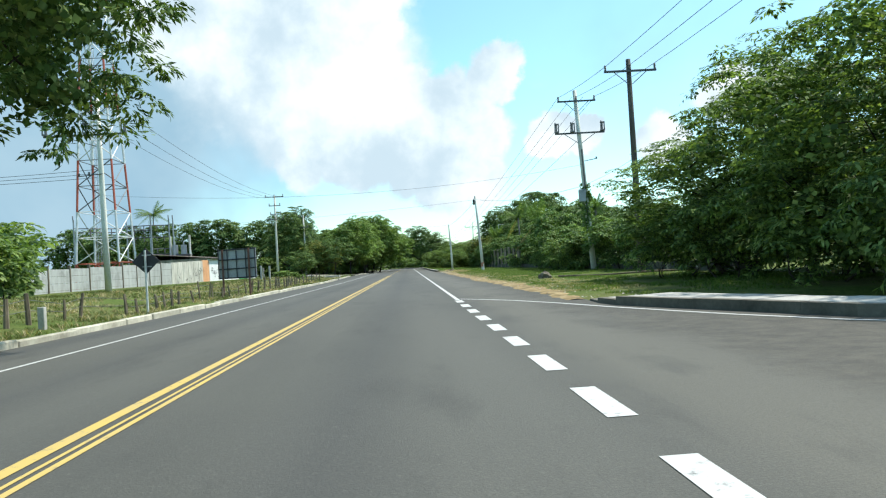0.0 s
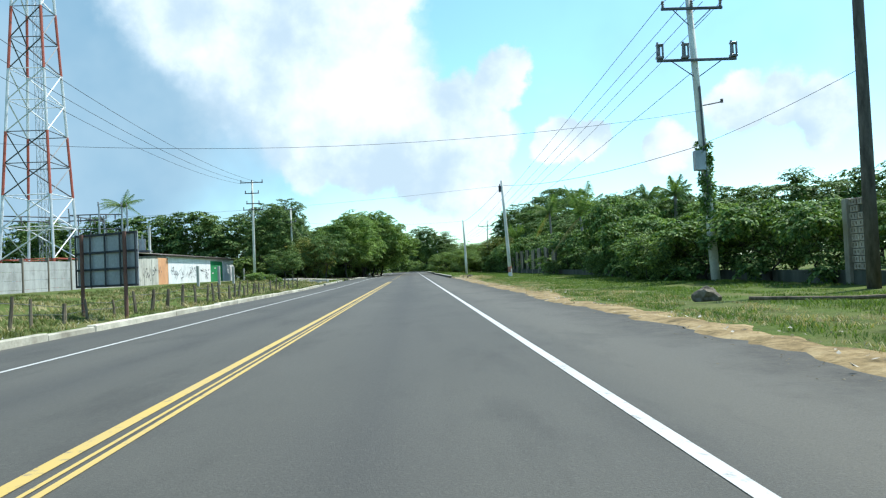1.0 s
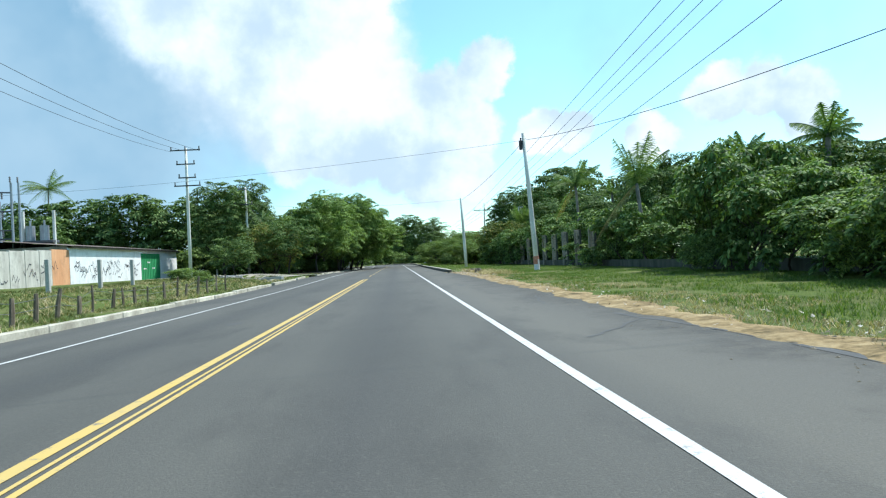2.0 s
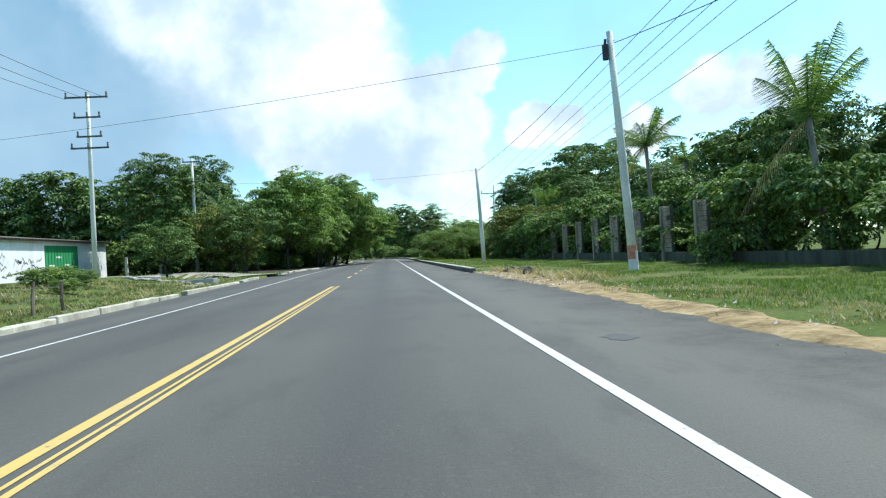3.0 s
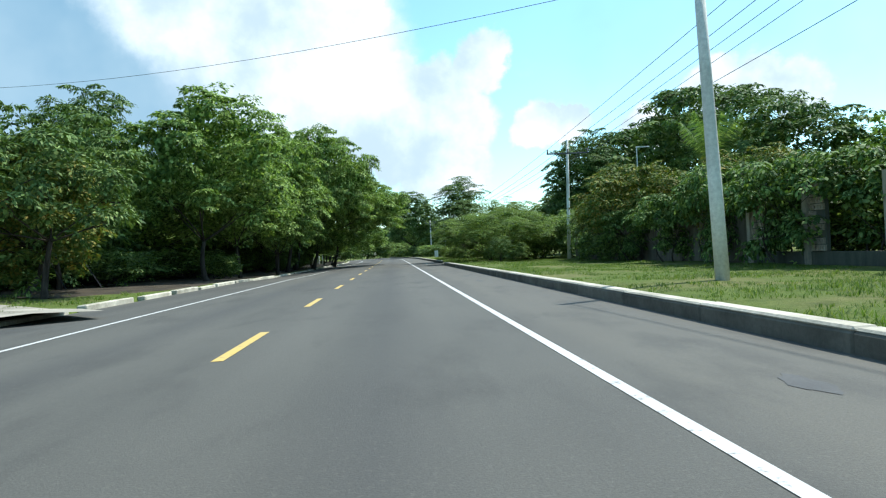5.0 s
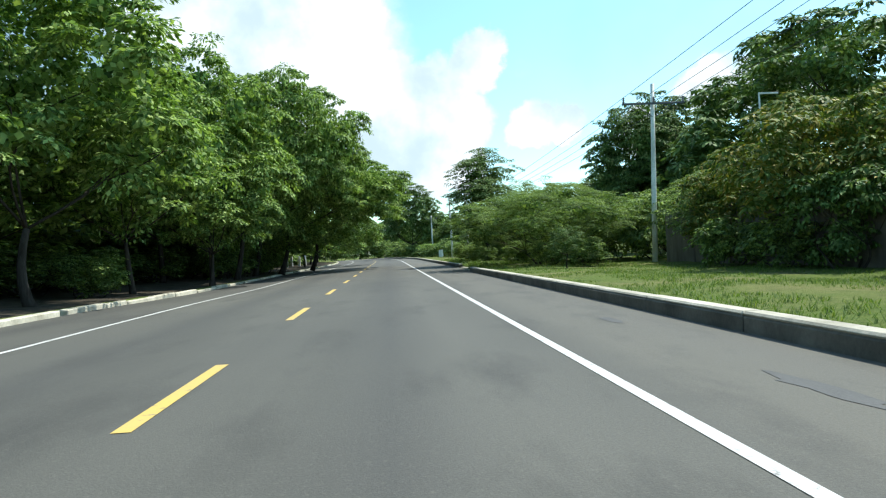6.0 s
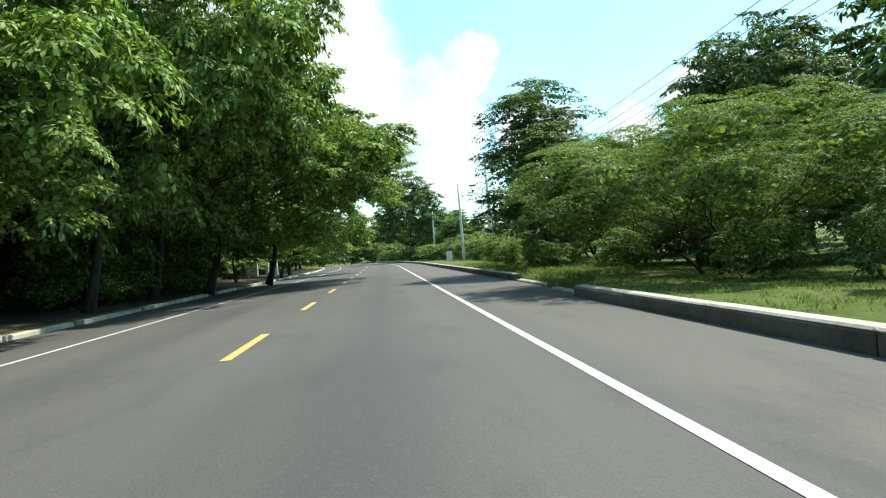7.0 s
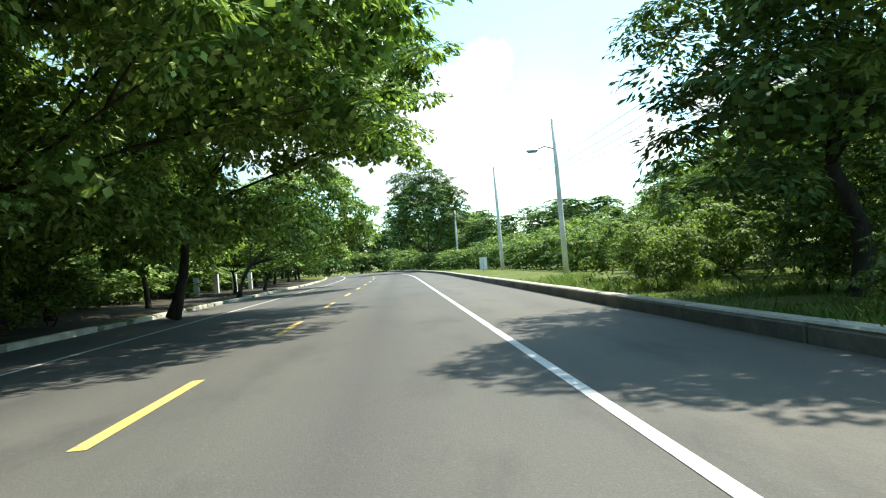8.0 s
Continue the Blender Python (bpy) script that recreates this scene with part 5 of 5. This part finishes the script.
ny = 120
for k in range(ny + 1):
    yy = 98.1 + (127.5 - 98.1) * k / ny
    d = 0.04 * (k % 2)
    roof_profile += [(0.6, yy, 3.36 + d), (-9.4, yy, 4.5 + d)]
part("roof", (roof_profile, [(2 * i, 2 * i + 1, 2 * i + 3, 2 * i + 2) for i in range(ny)]), M_ROOF, shed, "rusty corrugated roof sheet")
part("fascia", box(0.4, 0.47, 98.2, 127.4, 3.22, 3.35), M_ROOF, shed, "dark roof edge")
for k in range(44):
    on_shed = k < 34
    yy = rng.uniform(99, 114) if on_shed else rng.uniform(85, 97)
    z = rng.uniform(0.8, 1.9)
    pts = [(0.112 if on_shed else 0.084, yy + 0.2 * j + rng.uniform(-0.14, 0.14), z + rng.uniform(-0.45, 0.45)) for j in range(6)]
    verts = []
    for p in pts:
        verts += [(p[0], p[1], p[2] - 0.045), (p[0], p[1], p[2] + 0.045)]
    part("scrawl", (verts, [(2 * i, 2 * i + 2, 2 * i + 3, 2 * i + 1) for i in range(5)]), M_SCRAWL, shed if on_shed else wall_left)
for x, yy, h in ((-24.4, 129.5, 2.1), (-21.5, 131, 1.5), (-19.5, 128, 1.5), (-23, 134, 1.5)):
    z = land_z(x, yy)
    solid("gate_post", box(x - 0.12, x + 0.12, yy - 0.12, yy + 0.12, z - 0.3, z + h, 0.015), M_WHITE_PAINT, "pale concrete gate post beside the building", "post", group="gate posts")

# ---- left verge: fence, signs, track ----
rng = random.Random(8)
fence = thing("stake_fence", (0, 0, 0), "rough wooden stake and wire fence along the verge", "fence")
tops = []
yy = 13.0
while yy < 79:
    x = -7.9 - 0.25 * math.sin(yy * 0.21) + rng.uniform(-0.12, 0.12) - (1.1 if yy < 24 else 0.0)
    z = land_z(x, yy)
    h = rng.uniform(0.55, 0.95)
    lx, ly = rng.uniform(-0.1, 0.1), rng.uniform(-0.12, 0.12)
    rr = rng.uniform(0.045, 0.085)
    part("stake", tube([(x, yy, z - 0.15), (x + lx * 0.5 + rng.uniform(-0.02, 0.02), yy + ly * 0.5, z + h * 0.5), (x + lx, yy + ly, z + h)], [rr, rr * 0.9, rr * 0.75], 6), M_STAKE, fence)
    tops.append((Vector((x + lx * 0.8, yy + ly * 0.8, z + h * 0.8)), Vector((x + lx * 0.45, yy + ly * 0.45, z + h * 0.45))))
    yy += rng.uniform(1.1, 1.9)
for lane in (0, 1):
    part("wire", tube([t[lane] for t in tops], 0.008, 4), M_DARK_STEEL, fence, "thin fence wire")
for x, yy in ((-8.3, 18.2), (-7.7, 19.4)):
    z = land_z(x, yy)
    solid("marker_post", box(x - 0.09, x + 0.09, yy - 0.08, yy + 0.08, z - 0.2, z + 0.62, 0.015), M_SLAB, "short pale concrete marker post in the grass", "post", group="marker posts")
for yy in (70.0, 75.5, 80.0):
    x = -13.5
    z = land_z(x, yy)
    solid("fence_post", box(x - 0.09, x + 0.09, yy - 0.09, yy + 0.09, z - 0.2, z + 1.5, 0.015), M_SLAB, "square pale concrete post in the verge", "post", group="verge posts")

sign = thing("warning_sign", (-7.2, 25.7, land_z(-7.2, 25.7)), "diamond road sign seen from its dark back on a white post", "road sign")
part("post", tube([(0, 0, -0.2), (0, 0, 2.3)], 0.04, 8), M_WHITE_PAINT, sign)
plate = moved(box(-0.335, 0.335, -0.012, 0.012, -0.335, 0.335, 0.004), pose(0, 0.06, 1.9, 0, 45, 8))
part("plate", plate, M_SIGN_DARK, sign, "dark diamond plate")
part("bracket", joined(box(-0.2, 0.2, 0.03, 0.05, 2.1, 2.14), box(-0.2, 0.2, 0.03, 0.05, 1.68, 1.72)), M_STEEL, sign)

board = thing("billboard", (-7.75, 41.4, land_z(-7.75, 41.4)), "small roadside billboard seen from its framed grey back on rusty posts", "billboard")
board.rotation_euler = (0, 0, radians(-27))
base_z = board.location.z
lo, hi = 0.93 - base_z, 2.68 - base_z
part("panel", box(-1.38, 1.38, 0.06, 0.09, lo, hi), M_SIGN_BACK, board, "bare grey sheet back")
for z in (lo + 0.04, lo + 0.58, hi - 0.62, hi - 0.04):
    part("rail", box(-1.4, 1.4, 0.0, 0.055, z - 0.035, z + 0.035, 0.005), M_SIGN_DARK, board)
for k in range(5):
    x = -1.36 + 0.68 * k
    part("stile", box(x - 0.03, x + 0.03, -0.03, -0.001, lo, hi, 0.004), M_SIGN_DARK, board)
for x in (-0.98, 0.98):
    part("post", tube([(x, -0.09, -0.3), (x, -0.09, hi)], 0.06, 8), M_SIGN_POST, board)

track = [(-6.5, 106.6), (-7.6, 108.0), (-9.0, 109.6), (-11, 111.4), (-13.5, 112.9), (-16.5, 114.3), (-20, 115.8), (-23, 117.0), (-25.3, 117.9)]
verts = []
for i, (x, yy) in enumerate(track):
    a, b = track[max(i - 1, 0)], track[min(i + 1, len(track) - 1)]
    d = Vector((b[0] - a[0], b[1] - a[1])).normalized()
    for s in (-2.6, -1.2, 0, 1.2, 2.6):
        q = (x - d.y * s, yy + d.x * s)
        verts.append((q[0], q[1], land_z(*q) + (0.02 if abs(s) > 2 else 0.1)))
solid("side_track", (verts, [(5 * i + k + 1, 5 * i + k, 5 * i + 5 + k, 5 * i + 6 + k) for i in range(len(track) - 1) for k in range(4)]), M_TRACK, "pale worn concrete drive across the verge to the gate", "track", "structure", smooth=True)
for x, yy, ln, ang, high in ((-9.4, 96.0, 6.4, 139, 0.1), (-12.4, 99.6, 5.0, 122, 0.14), (-9.0, 99.4, 3.4, 130, 0.08), (-7.9, 92.3, 2.2, 118, 0.06)):
    z = land_z(x, yy)
    b = moved(box(-ln / 2, ln / 2, -0.16, 0.16, -0.5, high, 0.025), pose(x, yy, z, 0, rng.uniform(-1.5, 1.5), ang))
    solid("culvert_slab", b, M_SLAB, "low weathered concrete culvert edge", "slab", group="culvert edges")


def rubble(x, y, size, seed):
    """One broken lump of old concrete."""
    r = random.Random(seed)
    bm = bmesh.new()
    bmesh.ops.create_icosphere(bm, subdivisions=1, radius=size)
    for v in bm.verts:
        v.co = Vector((v.co.x * 1.3, v.co.y, v.co.z * 0.6)) * r.uniform(0.75, 1.25)
    bm.verts.index_update()
    shape = [v.co.copy() for v in bm.verts], [[v.index for v in f.verts] for f in bm.faces]
    bm.free()
    return solid("rubble", moved(shape, pose(x, y, land_z(x, y) + size * 0.3, 0, 0, r.uniform(0, 360))), M_TRACK if seed % 3 else M_SLAB, "broken lump of pale concrete in the ditch", "rubble", group="ditch rubble")


for k in range(46):
    u, v = rng.uniform(0, 1), rng.uniform(-1.1, 1.1)
    rubble(-7.4 - 6.0 * u - 0.6 * v, 93.6 + 5.6 * u + 0.8 * v, rng.uniform(0.06, 0.2), 300 + k)

# ---- right wall, pilasters and rocks ----
rng = random.Random(15)
wall_right = thing("vent_block_wall", (16.3, 0, -0.06), "low dark block wall with tall limewashed vent block panels", "wall")
part("plinth", box(-0.1, 0.1, 27, 119, -0.3, 0.45, 0.01), M_PLINTH, wall_right, "dark mossy plinth")
vent_block = mesh_of("vent_block", joined(box(-0.05, 0.05, -0.185, 0.185, 0, 0.055, 0.01), box(-0.05, 0.05, -0.185, 0.185, 0.155, 0.205, 0.01),
                                          *[box(-0.048, 0.048, y - 0.04, y + 0.04, 0.05, 0.16) for y in (-0.143, 0.0, 0.143)]), M_BLOCK_LIGHT)
for yy in (28.2, 32.0, 35.8, 39.6, 86.6, 90.6, 94.7, 98.6, 102.6, 106.7, 110.6, 114.6, 118.4):
    # added solid box, coloured dark for the shade inside the vent openings
    panel = part("pilaster", box(-0.07, 0.08, yy - 0.41, yy + 0.41, 0.45, 2.72 + rng.uniform(-0.06, 0.06), 0.01), M_PLINTH, wall_right, "dark backing that gives the vent openings their shade")
    for k in range(10):
        for s in (-0.2, 0.2):
            if rng.random() < 0.06:
                continue
            stone = new("vent_block", vent_block)
            stone.parent = panel
            stone.location = (-0.08 + rng.uniform(-0.02, 0.012), yy + s + (0.05 if k % 2 else -0.04) * (1 if s > 0 else 0.4), 0.47 + 0.228 * k)
            stone.rotation_euler = (rng.uniform(-0.02, 0.02), 0, rng.uniform(-0.05, 0.05))
    part("pier", box(-0.22, 0.16, yy + 0.42, yy + 0.66, -0.3, 2.8 + rng.uniform(-0.05, 0.05), 0.012), M_BLOCK, wall_right)
grey_wall = thing("block_wall", (16.6, 0, -0.15), "dark stained brown block wall with piers", "wall")
yy = 119.5
while yy < 146:
    part("wall_bay", box(-0.08, 0.08, yy + 0.14, yy + 3.3, -0.3, 2.55 + rng.uniform(-0.04, 0.04)), M_STAINED, grey_wall)
    part("pier", box(-0.16, 0.14, yy - 0.14, yy + 0.13, -0.3, 2.75 + rng.uniform(-0.05, 0.05), 0.012), M_STAINED, grey_wall)
    yy += 3.45


def boulder(x, y, rx, ry, rz, seed):
    bm = bmesh.new()
    bmesh.ops.create_icosphere(bm, subdivisions=3, radius=1)
    for v in bm.verts:
        d = 1 + 0.42 * noise.noise(v.co * 1.5 + Vector((seed * 7.1, 0, 0))) + 0.2 * abs(noise.noise(v.co * 3.2 + Vector((0, seed, 0)))) + 0.1 * noise.noise(v.co * 8)
        v.co = Vector((v.co.x * rx, v.co.y * ry, v.co.z * rz)) * d
    bm.verts.index_update()
    shape = [v.co + Vector((x, y, land_z(x, y) + rz * 0.45)) for v in bm.verts], [[v.index for v in f.verts] for f in bm.faces]
    bm.free()
    return solid("boulder", shape, M_ROCK, "dark weathered boulder on the dry verge", "boulder", group="verge boulders")


for k, (x, yy, a, b, c) in enumerate(((9.2, 34.9, 0.28, 0.25, 0.22), (7.35, 85.9, 0.33, 0.26, 0.2), (7.62, 84.6, 0.27, 0.22, 0.2), (7.4, 82.8, 0.2, 0.18, 0.22))):
    boulder(x, yy, a, b, c, k + 1)
pipe_y = [(9.6, 33.6), (11.5, 32.9), (14, 32.4), (15.8, 31.8)]
solid("fallen_pole", tube([(x, y, land_z(x, y) + 0.1) for x, y in pipe_y], 0.045, 8), M_STAKE, "long thin pole lying in the grass", "pole")

post = thing("floodlight_post", (21.8, 146.5, -0.1), "slim pale post with a short top arm behind the trees", "lamp post")
part("post", tube([(0, 0, -0.3), (0, 0, 8.7)], [0.06, 0.045], 8), M_WHITE_PAINT, post)
part("arm", box(0.05, 1.05, -0.04, 0.04, 8.6, 8.69, 0.01), M_WHITE_PAINT, post)

far_sign = thing("roadside_sign", (9.1, 207.0, 0.0), "small white sign board on a post", "road sign")
part("post", tube([(0, 0, -0.2), (0, 0, 1.0)], 0.04, 6), M_STEEL, far_sign)
part("plate", box(-0.3, 0.3, -0.03, 0.0, 0.25, 1.25, 0.01), M_WHITE_PAINT, far_sign)
for x, yy in ((-9.5, 207.2), (-9.8, 203.3), (-10.4, 200.5), (-10.2, 195.0)):
    z = land_z(x, yy)
    solid("white_stake", box(x - 0.15, x + 0.15, yy - 0.15, yy + 0.15, z - 0.2, z + 1.35, 0.015), M_WHITE_PAINT, "white painted post under the trees", "post", group="white posts")

# ---- kerbs, footway ----
rng = random.Random(21)
kerb_left = thing("kerb_left", (0, 0, 0), "broken line of whitewashed concrete kerb blocks", "kerb", "", "structure")


def kerb_stone(x, y, length, width, low, high, tilt=0.0, turn=0.0):
    return moved(box(-width / 2, width / 2, -length / 2, length / 2, low, high, 0.025), pose(x, y, 0, 0, tilt, turn))


yy = -20.0
while yy < 285:
    length = rng.choice((1.6, 2.4, 2.9, 3.4)) if yy > 85 else rng.uniform(2.0, 3.2)
    gap = 0.03 if yy < 78 else rng.choice((0.03, 0.1, 0.5, 1.0))
    mid = yy + length / 2
    slope = math.degrees(math.atan2(-(centre(mid + 1) - centre(mid - 1)), 2))
    if not (102.5 < mid < 106.5):
        part("kerb_stone", kerb_stone(KERB_L - 0.13 + centre(mid) + rng.uniform(-0.03, 0.03), mid, length, 0.26, -0.6, road_z(KERB_L, mid) + 0.16 + rng.uniform(-0.03, 0.03) - (0.03 if yy > 90 else 0), rng.uniform(-2, 2), slope + rng.uniform(-0.8, 0.8)), M_KERB, kerb_left)
    yy += length + gap
kerb_right = thing("kerb_right", (0, 0, 0), "tall grey concrete kerb with a pale top edge", "kerb", "", "structure")
yy = 89.0
while yy < 285:
    length = 3.0
    mid = yy + length / 2
    slope = math.degrees(math.atan2(-(centre(mid + 1) - centre(mid - 1)), 2))
    if not (146.5 < mid < 154.3):
        # the stone's shade and the cap's sunlight are put into their colours
        part("kerb_stone", kerb_stone(kerb_r(mid) + 0.13 + centre(mid) + rng.uniform(-0.012, 0.012), mid, length - 0.02, 0.26, -0.5, 0.2 + rng.uniform(-0.008, 0.008), 0, slope), M_KERB_SHADED, kerb_right)
        part("kerb_cap", kerb_stone(kerb_r(mid) + 0.14 + centre(mid), mid, length - 0.015, 0.25, 0.185, 0.235 + rng.uniform(-0.008, 0.008), 0, slope), M_KERB_LIT_CAP, kerb_right, "worn cap, paler for the sun on it")
    else:
        part("kerb_stone", kerb_stone(kerb_r(mid) + 0.2 + centre(mid), mid, length - 0.2, 0.24, -0.5, 0.05, -3, slope + rng.uniform(-1, 1)), M_KERB, kerb_right, "broken low kerb stone")
    yy += length
mouth_kerb = thing("footway_kerb", (0, 0, 0), "curved kerb and concrete footway at the side road mouth", "kerb", "", "structure")
arc = [(right_edge(y), y) for y in (15.4, 14.6, 13.6, 12.6, 11.6, 10.6, 9.6, 8.8, 8.0, 7.2, 6.4, 5.6, 4.8, 4.0)]


def arc_side(i, off):
    """The point at off metres outward of the i-th point of the kerb line."""
    a, b = Vector(arc[max(i - 1, 0)]), Vector(arc[min(i + 1, len(arc) - 1)])
    n = Vector((-(b - a).y, (b - a).x)).normalized()
    n = n if n.x > 0 else -n
    return Vector(arc[i]) + off * n


for i in range(len(arc) - 1):
    rise = 0.17 if i > 1 else 0.05 + 0.06 * i
    # this kerb stone takes the colour with shade in it too
    for name, near, far, top, mat in (("kerb_stone", 0.0, 0.2, rise, M_KERB_SHADED), ("footway_slab", 0.205, 1.25, rise - 0.008, M_SLAB)):
        p = [arc_side(i, near), arc_side(i + 1, near), arc_side(i + 1, far), arc_side(i, far)]
        mid = sum(p, Vector((0, 0))) / 4
        p = [mid + (q - mid) * 0.996 for q in p]
        tilt = rng.uniform(-0.006, 0.006)
        part(name, ([(*q, top + tilt) for q in p] + [(*q, -0.4) for q in p], [(3, 2, 1, 0), (0, 1, 5, 4), (1, 2, 6, 5), (2, 3, 7, 6), (3, 0, 4, 7)]), mat, mouth_kerb)

# ---- grass, straw and litter ----


def tufts(seed, count, x0, x1, y0, y1, height, mat, name, label, blades=7, keep=None):
    r = np.random.RandomState(seed)
    xs, ys = r.uniform(x0, x1, count), r.uniform(y0, y1, count)
    quads = []
    for x, y in zip(xs, ys):
        patch = noise.noise((x * 0.5, y * 0.5, seed))
        if keep and not keep(x, y):
            continue
        if patch < -0.15:
            continue
        xc = x + centre(y)
        z = land_z(xc, y)
        h = height * (0.6 + 0.8 * max(0, patch + 0.3)) * r.uniform(0.6, 1.3)
        a = r.uniform(0, 6.3, blades)
        lean = r.uniform(0.5, 1.8, blades) * h
        for k in range(blades):
            bx, by = xc + 0.07 * math.cos(a[k] * 3), y + 0.07 * math.sin(a[k] * 3)
            c, s = math.cos(a[k]), math.sin(a[k])
            w = 0.008 + 0.02 * h
            quads.append(((bx - s * w, by + c * w, z - 0.02), (bx + s * w, by - c * w, z - 0.02), (bx + c * lean[k] + s * w * 0.3, by + s * lean[k] - c * w * 0.3, z + h), (bx + c * lean[k] - s * w * 0.3, by + s * lean[k] + c * w * 0.3, z + h * 0.97)))
    ob = new(name, quads_mesh(name, np.array(quads), mat))
    return tagged(ob, label, "grass", "", "stuff")


clear_right = lambda x, y: x > right_edge(y) + (0.7 + 0.5 * noise.noise((1, y * 0.9, 8)) if y < 88 else 0.35)  # noqa: E731
tufts(51, 26000, 7.2, 16, 16, 90, 0.07, L_GRASS, "grass_tufts", "short green grass tufts on the verge", 5, clear_right)
tufts(52, 20000, 6.3, 15.5, 89, 175, 0.06, L_GRASS, "grass_tufts", "short mown green grass on the verge", 5, clear_right)
tufts(53, 13000, -15.8, -6.75, 12, 98, 0.1, L_WEED, "grass_tufts", "rough green grass and weeds on the verge", 6)
tufts(54, 2600, -14, -6.75, 12, 98, 0.15, L_STRAW, "dry_weeds", "dry straw-coloured weeds on the verge", 6)
tufts(55, 6500, 6.3, 9.4, 20, 90, 0.055, L_STRAW, "dry_weeds", "dry straw-coloured grass by the dirt edge", 6, lambda x, y: x > right_edge(y) + 0.12)
tufts(60, 700, 7.0, 9.4, 77, 89.5, 0.2, L_STRAW, "dry_stalks", "tall dry grass stalks round the boulders", 6, lambda x, y: x > right_edge(y) + 0.5)
tufts(56, 900, -12, -6.8, 98, 118, 0.12, L_GRASS, "grass_tufts", "sparse shaded grass beside the side track", 6)
tufts(59, 1500, 6.5, 9.6, 151, 178, 0.17, L_GRASS, "verge_weeds", "tall green weeds behind the kerb", 6)
r = np.random.RandomState(58)
stones = []
for k in range(1500):
    y = r.uniform(16, 90)
    x = right_edge(y) + r.normal(-0.15, 0.38)
    q = r.uniform(0.008, 0.022) * (1.8 if r.random() < 0.04 else 1.0)
    a = r.uniform(0, 6.3)
    c, sn = math.cos(a) * q, math.sin(a) * q
    z = 0.045 if x > right_edge(y) else 0.002
    top = (x + r.uniform(-0.3, 0.3) * q, y, z + q * 0.45)
    ring = ((x + c, y + sn, z), (x - sn, y + c * 1.2, z), (x - c, y - sn, z), (x + sn, y - c * 1.2, z))
    for i in range(4):
        stones.append((ring[i], ring[(i + 1) % 4], top, top))
tagged(new("gravel", quads_mesh("gravel", np.array(stones), M_GRAVEL)), "loose dark gravel along the broken asphalt edge", "gravel", "", "stuff")
r = np.random.RandomState(57)
bits = []
for k in range(1100):
    left = k % 5 < 2 and k < 700
    y = r.uniform(12, 95) if left else r.uniform(15, 92) if k < 700 else r.uniform(74, 90)
    x = r.uniform(-13, -6.8) if left else right_edge(y) + r.uniform(-0.5, 1.4)
    z = (land_z(x, y) if left or x > right_edge(y) else 0.0) + (0.05 if not left else 0.03)
    s = r.uniform(0.018, 0.055)
    a = r.uniform(0, 6.3)
    c, sn = math.cos(a) * s, math.sin(a) * s
    bits.append(((x - c, y - sn, z), (x + sn * 0.6, y - c * 0.6, z + 0.01), (x + c, y + sn, z + r.uniform(0, 0.05)), (x - sn * 0.6, y + c * 0.6, z + 0.01)))
tagged(new("litter", quads_mesh("litter", np.array(bits), M_LITTER)), "scattered pale litter and dead leaves on the verges", "litter", "", "stuff")
